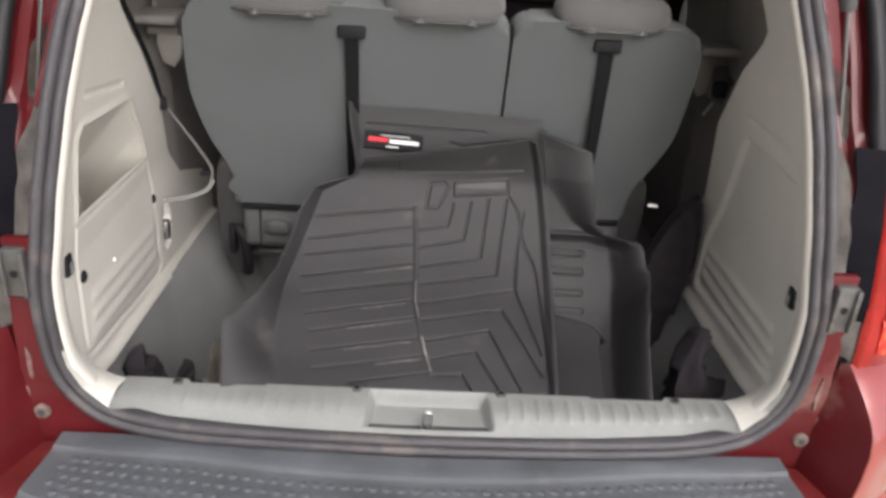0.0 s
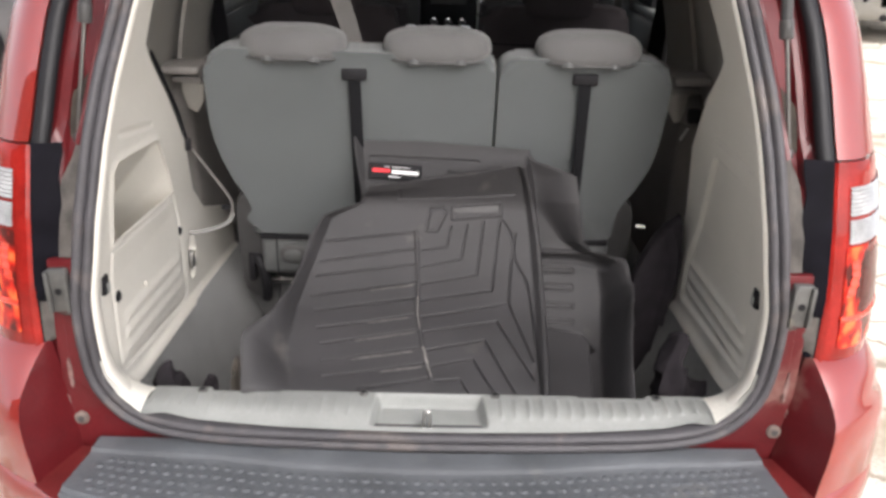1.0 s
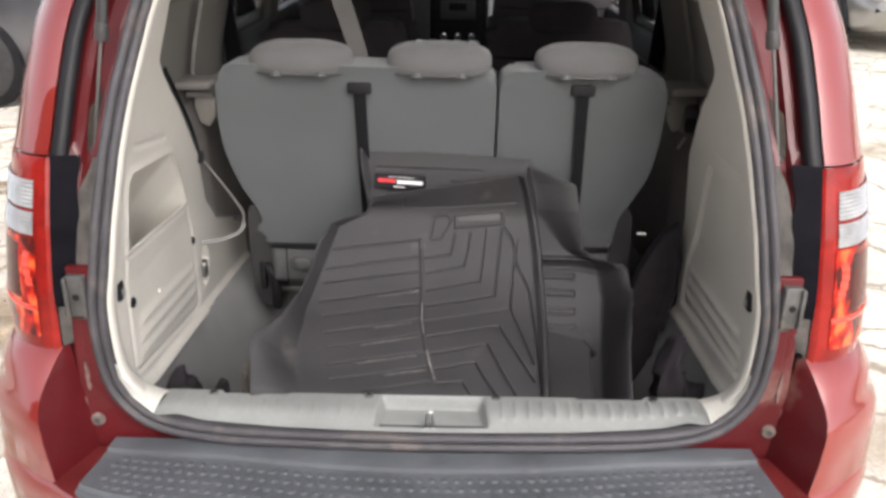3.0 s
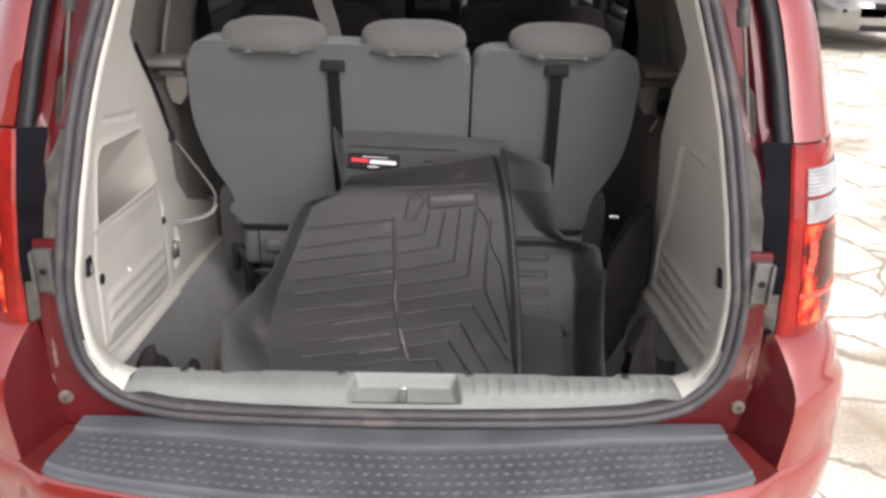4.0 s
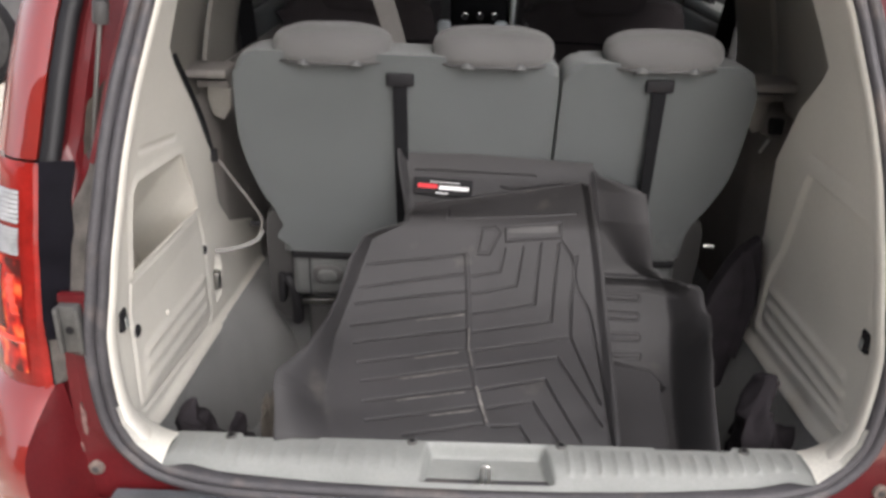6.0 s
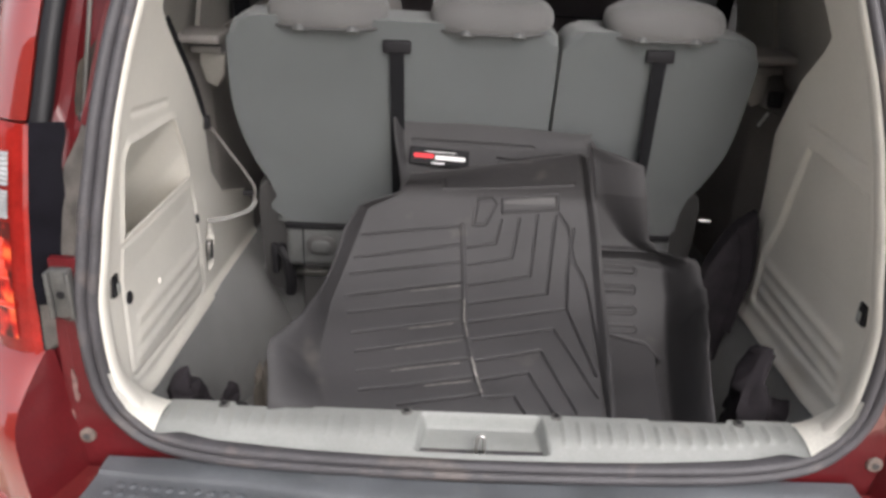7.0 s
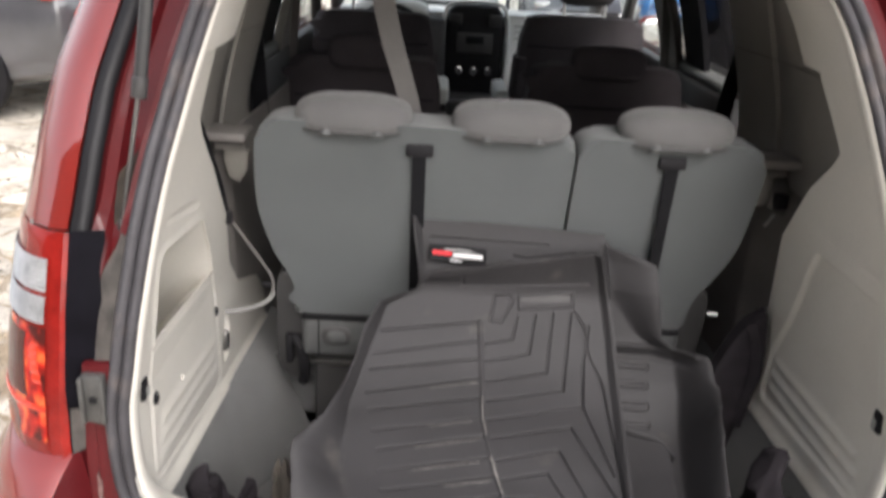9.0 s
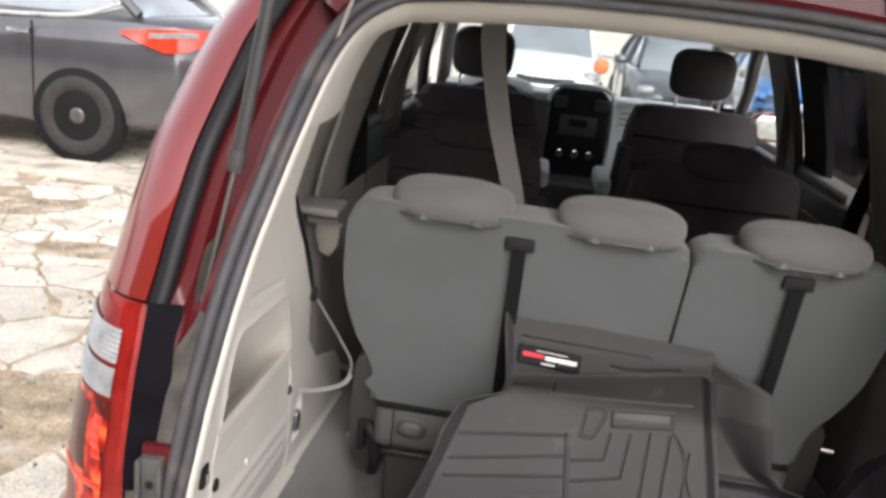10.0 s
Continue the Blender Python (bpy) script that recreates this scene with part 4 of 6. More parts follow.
# ---- dashboard ----
dash = thing("dashboard", (0.03, 5.0, 0.4), "pale grey dashboard with a black centre stack", "dashboard")
part("dash_top", sheet(lambda u, x: Vector((0.03 + x * 0.74, 4.90 + 0.52 * u - 0.05 * x * x, 1.225 + 0.025 * math.sin(u * 3.1) - 0.10 * u * u)), np.linspace(0, 1, 8), np.linspace(-1, 1, 13), 0.02), LIGHTDASH, dash, "pale grey dash top")
part("glovebox_panel", slab([(0.21, 0.72), (0.21, 1.235), (0.77, 1.235), (0.77, 0.72)], lambda z: 4.70 + 0.62 * max(0, z - 0.85), 0.16, 0.02), LIGHTDASH, dash, "pale grey passenger fascia")
for z in (1.10, 1.13, 1.16):
    part("fascia_groove", box(0.26, 0.72, 4.697 + 0.62 * (z - 0.85), 4.708 + 0.62 * (z - 0.85), z, z + 0.006, 0.001), SCUFF, dash)
part("driver_panel", box(-0.74, -0.12, 4.78, 4.86, 0.72, 1.20, 0.03, 3), DARKGREY, dash)
part("instrument_hood", ellipsoid((-0.42, 4.80, 1.235), (0.20, 0.10, 0.06), 2.6), LIGHTDASH, dash)
stack = part("centre_console", slab([(-0.115, 0.72), (-0.125, 1.16), (-0.11, 1.235), (-0.07, 1.272), (0.15, 1.272), (0.19, 1.235), (0.205, 1.16), (0.195, 0.72)], lambda z: 4.80 + 0.06 * (z - 0.9), 0.14, 0.02), BLACK, dash, "glossy black centre stack")
part("console_frame", tube([(-0.135, 4.79, 0.74), (-0.142, 4.80, 1.0), (-0.138, 4.81, 1.18), (-0.118, 4.815, 1.255), (-0.07, 4.82, 1.285), (0.04, 4.82, 1.292), (0.15, 4.82, 1.285), (0.198, 4.815, 1.255), (0.218, 4.81, 1.18), (0.222, 4.80, 1.0), (0.212, 4.79, 0.74)], 0.011, 8, 60), LIGHTDASH, stack, "pale grey frame of the centre stack")
part("radio", box(-0.06, 0.14, 4.797, 4.825, 1.02, 1.125, 0.006), DARKGREY, stack)
part("radio_display", box(-0.01, 0.09, 4.794, 4.805, 1.07, 1.11, 0.002), BLACK, stack)
for x in (-0.07, 0.15):
    part("air_vent", box(x - 0.035, x + 0.035, 4.803, 4.835, 1.165, 1.225, 0.008), DARKGREY, stack)
    for k in range(4):
        part("vent_slat", box(x - 0.03, x + 0.03, 4.801, 4.807, 1.175 + 0.012 * k, 1.178 + 0.012 * k, 0), BLACK, stack)
for x in (-0.04, 0.041, 0.122):
    kn = part("heater_knob", cyl((x, 4.805, 0.923), (x, 4.778, 0.923), 0.026, 0.023, 20, 0.003), CHROME, stack, "chrome-ringed heater knob")
    part("knob_cap", cyl((x, 4.78, 0.923), (x, 4.773, 0.923), 0.014, seg=16), DARKGREY, kn)
part("lower_console", box(-0.11, 0.19, 4.55, 4.84, 0.40, 0.80, 0.03, 3), DARKGREY, dash)
for x0, x1, y0 in ((-0.165, -0.105, 3.55), (0.085, 0.145, 3.55)):
    arm = thing("armrest", ((x0 + x1) / 2, y0 + 0.15, 0.4), "pale grey armrest on a front seat", "armrest", "front armrests")
    part("armrest_pad", box(x0, x1, y0, y0 + 0.32, 0.965, 1.035, 0.02, 3), LIGHTDASH, arm)
    part("armrest_stem", box(x0 + 0.01, x1 - 0.01, y0 + 0.1, y0 + 0.2, 0.40, 0.97, 0.01), BLACK, arm)
wheel = thing("steering_wheel", (-0.42, 4.56, 1.10), "dark steering wheel before the driver's dash", "steering wheel")
ring = [Vector((-0.42 + 0.185 * math.cos(a), 4.56 + 0.07 * math.sin(a), 1.10 + 0.165 * math.sin(a))) for a in np.linspace(0, 2 * math.pi, 29)]
part("rim", tube(ring, 0.015, 8, 48), BLACK, wheel)
part("hub", ellipsoid((-0.42, 4.57, 1.09), (0.075, 0.05, 0.06), 3), DARKGREY, wheel)
part("column", cyl((-0.42, 4.58, 1.09), (-0.42, 4.85, 1.02), 0.04), BLACK, wheel)
for a in (0.1, math.pi - 0.1, -math.pi / 2):
    part("spoke", cyl((-0.42, 4.57, 1.09), (-0.42 + 0.18 * math.cos(a), 4.56 + 0.07 * math.sin(a), 1.10 + 0.16 * math.sin(a)), 0.014, seg=8), DARKGREY, wheel)


# ---- front and middle seats ----
def bucket_seat(name, x, y, top, w, head, label, group):
    st = thing(name, (x, y + 0.25, 0.4), label, "car seat", group)
    h = w / 2
    rise = lambda z: y + 0.22 * (1.2 - z)
    part("backrest", slab([tuple(q) for q in chain([(x - h * 0.9, 0.55), (x - h, 0.75), (x - h, top - 0.16), (x - h * 0.93, top - 0.05), (x - h * 0.78, top), (x + h * 0.78, top), (x + h * 0.93, top - 0.05), (x + h, top - 0.16), (x + h, 0.75), (x + h * 0.9, 0.55)], 72, closed=True)], rise, 0.13, 0.035, 4), CHARCOAL, st, "charcoal cloth backrest")
    part("seam", tube([(x - h * 0.9, rise(top - 0.13) - 0.001, top - 0.13), (x, rise(top - 0.13) - 0.003, top - 0.135), (x + h * 0.9, rise(top - 0.13) - 0.001, top - 0.13)], 0.004, 6), BLACK, st)
    part("side_bolster", tube([(x - h * 0.98, y + 0.2, 0.6), (x - h, y + 0.10, 0.85), (x - h * 0.97, y + 0.03, top - 0.18)], 0.035, 8), CHARCOAL, st)
    part("side_bolster", tube([(x + h * 0.98, y + 0.2, 0.6), (x + h, y + 0.10, 0.85), (x + h * 0.97, y + 0.03, top - 0.18)], 0.035, 8), CHARCOAL, st)
    part("seat_cushion", box(x - h, x + h, y + 0.12, y + 0.62, 0.62, 0.78, 0.05, 3), CHARCOAL, st)
    part("seat_base", box(x - h * 0.8, x + h * 0.8, y + 0.15, y + 0.55, 0.40, 0.64, 0.02), BLACK, st)
    hw, hz0, hz1 = head
    part("head_restraint", ellipsoid((x, y + 0.03, (hz0 + hz1) / 2), (hw, 0.055, (hz1 - hz0) / 2), 3.6), CHARCOAL, st, "black head restraint")
    if hz0 > top:
        for k in (-1, 1):
            part("restraint_post", cyl((x + k * hw * 0.68, y + 0.03, top - 0.03), (x + k * hw * 0.68, y + 0.03, hz0 + 0.03), 0.006, seg=8), STEEL, st)
    return st


bucket_seat("front_seat", -0.455, 3.95, 1.285, 0.55, (0.135, 1.335, 1.555), "charcoal cloth driver's seat, backrest upright", "front seats")
bucket_seat("front_seat", 0.490, 3.95, 1.305, 0.56, (0.135, 1.355, 1.565), "charcoal cloth front passenger seat, backrest upright", "front seats")
bucket_seat("middle_seat", -0.40, 2.93, 1.225, 0.52, (0.125, 1.185, 1.30), "charcoal cloth middle-row seat with a low head restraint", "middle seats")
bucket_seat("middle_seat", 0.415, 2.93, 1.232, 0.53, (0.125, 1.19, 1.302), "charcoal cloth middle-row seat with a low head restraint", "middle seats")


# ---- third-row bench ----
def seat_y(z):
    return 1.779 + 0.325 * (1.22 - z)


def rounded(pts, n=90):
    return [tuple(p) for p in chain(pts, n, closed=True)]


def cushion(cx, hw):
    """A head restraint: rounded in plan, narrower at the top, with a flat underside."""
    bm = ellipsoid((0, 0, 0), (1, 1, 1), 2.7, 48, 24)
    for v in bm.verts:
        x, y, z = v.co
        z = max(z, -0.72)
        wave = 0.0016 * noise.noise(Vector((x * 3 + cx * 9, y * 2, z * 2)))
        v.co = Vector((cx + x * hw * (0.985 - 0.06 * z), 1.817 + y * 0.066 * (1 - 0.10 * z) + 0.004 * z, 1.2835 + z * (0.034 if z > 0 else 0.046) - 0.003 * (1 - abs(x)) * (z < -0.5) + wave))
    return bm


def bench(label, outline, strap_x, heads, strap_low, foot):
    st = thing("rear_bench_seat", (sum(p[0] for p in outline) / len(outline), 2.15, 0.4), label, "car seat", "third-row seats")
    bk = part("backrest", slab(outline, seat_y, 0.13, 0.02, 4), FABRIC, st, "grey fabric backrest", sharp=55)
    part("seat_cushion", box(foot[0], foot[1], 2.02, 2.50, 0.62, 0.80, 0.04, 3), FABRIC, st)
    for x0, x1 in heads:
        cx, hw = (x0 + x1) / 2, (x1 - x0) / 2
        hd = part("head_restraint", cushion(cx, hw), FABRIC_TOP, st, "grey fabric head restraint")
        # thin dark tube stands in for the shadow gap below the cushion
        part("lower_seam", tube([(cx + hw * 0.93 * math.sin(a), 1.817 - 0.0665 * math.cos(a) ** 0.5, 1.2525 - 0.003 * math.cos(a)) for a in np.linspace(-1.35, 1.35, 15)], 0.0028, 6, 40), DARKGREY, hd, "dark line drawn for the shadow under the restraint")
        for k in (-0.05, 0.05):
            part("restraint_post", cyl((cx + k, 1.805, 1.24), (cx + k, 1.835, 1.29), 0.0065, seg=10), STEEL, hd)
            part("post_guide", cyl((cx + k, 1.758, 1.2425), (cx + k, 1.762, 1.2545), 0.014, 0.011, 12, 0.002), SEATPLASTIC, hd)
    bz = part("strap_bezel", box(strap_x - 0.028, strap_x + 0.028, -0.008, 0.008, -0.013, 0.013, 0.005, 2, Matrix.Translation((0, seat_y(1.217) - 0.003, 1.217))), BLACK, st, "black strap bezel")
    z_end, dx, off = strap_low
    pts = [(strap_x, seat_y(1.215) - 0.008, 1.215), (strap_x + dx * 0.3, seat_y(1.10) - 0.006 - off * 0.5, 1.10), (strap_x + dx * 0.7, seat_y(0.95) - 0.006 - off, 0.95), (strap_x + dx, seat_y(z_end) - 0.006 - off * 0.5, z_end)]
    part("pull_strap", tube(pts, 0, flat=(0.028, 0.003), n=30, face=(0.0, -1, -0.3), narrow=0.5 if strap_x > 0 else 1.0), BLACKWEB, st, "black webbing pull strap")
    base = part("seat_frame", box(foot[0], foot[1], 1.925, 2.06, 0.655, 0.765, 0.02, 3), SEATPLASTIC, st, "grey plastic seat frame cover")
    part("frame_gap", box(foot[0] + 0.005, foot[1] - 0.01, 1.915, 1.94, 0.762, 0.775, 0.002), BLACK, base)
    part("seat_leg", box(foot[0] + 0.02, foot[1] - 0.02, 2.0, 2.12, 0.40, 0.66, 0.02), DARKGREY, st)
    return st, base


L_OUT = rounded([(-0.448, 0.765), (-0.452, 0.82), (-0.468, 0.885), (-0.498, 0.955), (-0.521, 1.06), (-0.518, 1.17), (-0.509, 1.235), (-0.487, 1.264), (-0.44, 1.270), (-0.20, 1.268), (0.08, 1.262),
                 (0.115, 1.255), (0.130, 1.232), (0.132, 1.05), (0.131, 0.79), (0.12, 0.765), (-0.15, 0.763)], 110)
R_OUT = rounded([(0.145, 0.768), (0.140, 0.80), (0.139, 1.05), (0.139, 1.225), (0.150, 1.25), (0.18, 1.260), (0.33, 1.262), (0.46, 1.258), (0.500, 1.250), (0.518, 1.225), (0.524, 1.144), (0.517, 1.012), (0.487, 0.925), (0.459, 0.864), (0.453, 0.775), (0.44, 0.765), (0.30, 0.763)], 100)
benchL, baseL = bench("grey fabric two-person third-row backrest, upright", L_OUT, -0.182, ((-0.436, -0.198), (-0.121, 0.121)), (0.83, 0.0, 0.004), (-0.45, 0.13))
benchR, baseR = bench("grey fabric single third-row backrest, upright", R_OUT, 0.327, ((0.216, 0.452),), (0.775, 0.018, 0.02), (0.145, 0.455))
part("release_recess", ellipsoid((-0.365, 1.926, 0.716), (0.036, 0.006, 0.026), 2.6), DARKGREY, baseL, "dark release-handle recess")
part("release_knob", ellipsoid((-0.365, 1.9225, 0.714), (0.023, 0.008, 0.017), 2.6), SEATPLASTIC, baseL)
part("frame_seam", box(-0.408, -0.405, 1.921, 1.93, 0.66, 0.76, 0), BLACK, baseL)
for s, st in ((-1, benchL), (1, benchR)):
    x = s * 0.482
    part("side_bracket", slab(rounded([(x - 0.028, 0.56), (x - 0.03, 0.72), (x - 0.018, 0.86), (x, 0.885), (x + 0.018, 0.86), (x + 0.03, 0.72), (x + 0.028, 0.56)], 40), lambda z: seat_y(z) + 0.02, 0.06, 0.008), DARKGREY, st, "dark grey plastic recliner cover")
part("latch_hook", tube([(-0.478, 1.985, 0.68), (-0.468, 1.965, 0.685), (-0.452, 1.955, 0.66), (-0.448, 1.96, 0.60), (-0.452, 1.97, 0.565)], 0.014, 8), BLACK, benchL, "black floor latch hook")
part("latch_block", box(-0.492, -0.476, 1.955, 1.99, 0.62, 0.70, 0.006), BLACK, benchL)
part("latch_rail", box(-0.46, -0.30, 1.99, 2.01, 0.60, 0.615, 0.003), STEEL, benchL)
part("pin", cyl((0.535, 2.0, 0.786), (0.56, 1.995, 0.786), 0.006, seg=10), STEEL, benchR, "bright steel hinge pin")

# ---- belts ----
belt = thing("seat_belt", (-0.60, 1.90, 0.72), "slack pale grey seat belt hanging out of the trim", "seat belt", "seat belts")
part("webbing", tube([(-0.628, 1.89, 1.03), (-0.605, 1.90, 1.015), (-0.565, 1.905, 0.955), (-0.525, 1.905, 0.895), (-0.508, 1.905, 0.86), (-0.512, 1.90, 0.832)], 0, flat=(0.0050, 0.006), n=36, face=(0.3, -0.8, 0.5)), WEBBING, belt, "grey webbing seen edge-on")
part("belt_end", tube([(-0.506, 1.905, 0.835), (-0.522, 1.90, 0.812), (-0.555, 1.895, 0.797), (-0.595, 1.89, 0.788), (-0.618, 1.89, 0.786)], 0, flat=(0.010, 0.002), n=24, face=(0.1, -0.8, 0.6)), PALEWEB, belt, "pale folded end of the webbing")
part("upper_webbing", tube([(-0.586, 1.67, 1.275), (-0.598, 1.775, 1.185), (-0.602, 1.85, 1.10), (-0.598, 1.875, 1.03)], 0, flat=(0.010, 0.003), n=24, face=(0.75, -0.6, 0.1)), BLACKWEB, belt, "dark webbing running up the pillar")
part("buckle", box(-0.603, -0.588, 1.870, 1.884, 1.005, 1.035, 0.004), BLACK, belt, "black belt buckle")
part("stitch_tab", box(-0.535, -0.512, 1.90, 1.91, 0.845, 0.857, 0.003), BLACK, belt)
part("anchor_tab", box(-0.628, -0.612, 1.875, 1.90, 0.690, 0.735, 0.004), STEEL, belt, "bright anchor tab")
belt2 = thing("seat_belt", (0.62, 1.91, 1.08), "stowed seat belt with a bright tongue at the quarter ledge", "seat belt", "seat belts")
part("webbing", tube([(0.64, 1.97, 1.15), (0.625, 1.93, 1.12), (0.61, 1.91, 1.085)], 0, flat=(0.045, 0.003), n=14, face=(0, -1, 0.3)), WEBBING, belt2)
part("tongue", box(-0.0035, 0.0035, -0.002, 0.002, -0.018, 0.018, 0.001, 1, pose(0.599, 1.902, 1.066, 15, 22, 0)), STEEL, belt2, "bright steel tongue")
part("tongue_grip", box(0.605, 0.635, 1.90, 1.925, 1.09, 1.125, 0.006), BLACK, belt2)
belt3 = thing("centre_belt", (-0.30, 2.1, 1.6), "grey centre belt hanging from the headliner", "seat belt", "seat belts")
part("webbing", tube([(-0.302, 2.10, 1.655), (-0.296, 2.10, 1.55), (-0.262, 2.08, 1.40), (-0.205, 2.03, 1.23), (-0.19, 1.98, 1.12)], 0, flat=(0.056, 0.003), n=30, face=(0, -1, 0.2), narrow=0.7), WEBBING, belt3)
part("belt_escutcheon", box(-0.345, -0.258, 2.06, 2.14, 1.625, 1.66, 0.01), CREAM, belt3)
for x0, y0 in ((-0.72, 3.40), (0.72, 3.40)):
    bl = thing("pillar_belt", (x0, y0, 1.2), "grey belt hanging on the middle pillar", "seat belt", "seat belts")
    part("webbing", tube([(x0 * 0.93, y0, 1.60), (x0 * 0.965, y0 - 0.05, 1.35), (x0, y0 - 0.08, 0.9)], 0, flat=(0.030, 0.003), n=16), WEBBING, bl)
for s in (-1, 1):
    bl = thing("quarter_belt", (s * 0.63, 2.4, 1.2), "dark belt and guide on the rear pillar", "seat belt", "seat belts")
    part("webbing", tube([(s * 0.625, 2.29, 1.455), (s * 0.628, 2.33, 1.36), (s * 0.64, 2.42, 1.22), (s * 0.645, 2.50, 0.9)], 0, flat=(0.045, 0.003), n=20), BLACKWEB, bl)
    part("belt_guide", ellipsoid((s * 0.612, 2.275, 1.46), (0.014, 0.028, 0.045), 3), BLACK, bl)

# ---- floor liners lying in the bay ----
def liner(knots, x_of, displace, rows, cols):
    """A rubber tray: knots give the lie of its middle in y and z; x_of(s) its width; displace(x, s) its relief along the normal."""
    K = np.array(knots, float)
    arc = np.concatenate([[0], np.cumsum(np.hypot(*np.diff(K, axis=0).T))])
    sm = chain(K, 400)
    a2 = np.concatenate([[0], np.cumsum(np.hypot(*np.diff(sm, axis=0).T))])
    S = np.linspace(0, a2[-1], rows)
    y, z = np.interp(S, a2, sm[:, 0]), np.interp(S, a2, sm[:, 1])
    ty, tz = np.gradient(y), np.gradient(z)
    ln = np.hypot(ty, tz)
    ny, nz = -tz / ln, ty / ln
    s01 = np.interp(S, a2 * arc[-1] / a2[-1], a2)
    X = np.zeros((rows, cols))
    for i, s in enumerate(S):
        lo, hi = x_of(s)
        X[i] = np.linspace(lo, hi, cols)
    D = displace(X, np.repeat(S[:, None], cols, 1))
    return grid_mesh(X, y[:, None] + ny[:, None] * D, z[:, None] + nz[:, None] * D), S


def soft_edge(me, thick, name, label, at):
    ob = part(name, me, MATRUBBER, None)
    mod = ob.modifiers.new("thickness", "SOLIDIFY")
    mod.thickness, mod.offset = thick, -1
    return tagged(ob, label, "floor mat", "floor liners")


A_KNOTS = [(1.372, 0.618), (1.385, 0.650), (1.445, 0.675), (1.470, 0.6865), (1.530, 0.713), (1.597, 0.743), (1.660, 0.787), (1.711, 0.844), (1.746, 0.891), (1.762, 0.926), (1.755, 0.98), (1.742, 1.03)]
A_MARK_Y = [1.372, 1.385, 1.45, 1.48, 1.55, 1.63, 1.70, 1.74, 1.760, 1.766]
A_MARK_Z = [0.618, 0.650, 0.672, 0.6805, 0.700, 0.722, 0.765, 0.830, 0.885, 0.925, 0.98, 1.03]
A_ARC = np.concatenate([[0], np.cumsum(np.hypot(*np.diff(np.array(A_KNOTS), axis=0).T))])


def a_s(y=None, z=None):
    """Arc length along the upper liner at a mark of its moulded pattern."""
    return float(np.interp(y, A_MARK_Y, A_ARC[:10])) if z is None else float(np.interp(z, A_MARK_Z, A_ARC))


A_LEFT = [-0.368, -0.375, -0.385, -0.383, -0.336, -0.309, -0.292, -0.279, -0.252, -0.170, -0.160, -0.150]
A_FLOOR = [-0.270, -0.276, -0.296, -0.299, -0.300, -0.297, -0.277, -0.252, -0.235, -0.162, -0.15, -0.14]
A_LIFT = [0.010, 0.045, 0.074, 0.080, 0.070, 0.060, 0.050, 0.042, 0.030, 0.006, 0.0, 0.0]
A_RIGHT = [0.249, 0.250, 0.253, 0.254, 0.256, 0.258, 0.256, 0.252, 0.246, 0.240, 0.228, 0.214]
G_MID = [(-0.040, a_s(z=0.858)), (-0.037, a_s(z=0.822)), (-0.035, a_s(z=0.790)), (-0.033, a_s(1.687)), (-0.032, a_s(1.649)), (-0.032, a_s(1.604)), (-0.025, a_s(1.557)), (-0.017, a_s(1.505)), (-0.007, a_s(1.462)), (0.003, a_s(1.424))]
G_END = [(-0.245, a_s(z=0.832)), (-0.258, a_s(z=0.79)), (-0.263, a_s(1.695)), (-0.268, a_s(1.65)), (-0.259, a_s(1.613)), (-0.248, a_s(1.562)), (-0.236, a_s(1.517)), (-0.229, a_s(1.469)), (-0.221, a_s(1.427)), (-0.15, a_s(1.396))]
APEX = [(0.030, a_s(z=0.827)), (0.064, a_s(z=0.802)), (0.101, a_s(1.703)), (0.134, a_s(1.671)), (0.171, a_s(1.640)), (0.142, a_s(1.588)), (0.114, a_s(1.530)), (0.088, a_s(1.476)), (0.060, a_s(1.423))]
TIP = [(0.040, a_s(z=0.872)), (0.078, a_s(z=0.876)), (0.115, a_s(z=0.883)), (0.153, a_s(z=0.885)), (0.216, a_s(1.477)), (0.214, a_s(1.428)), (0.172, a_s(1.393)), (0.132, a_s(1.388)), (0.078, a_s(1.388))]


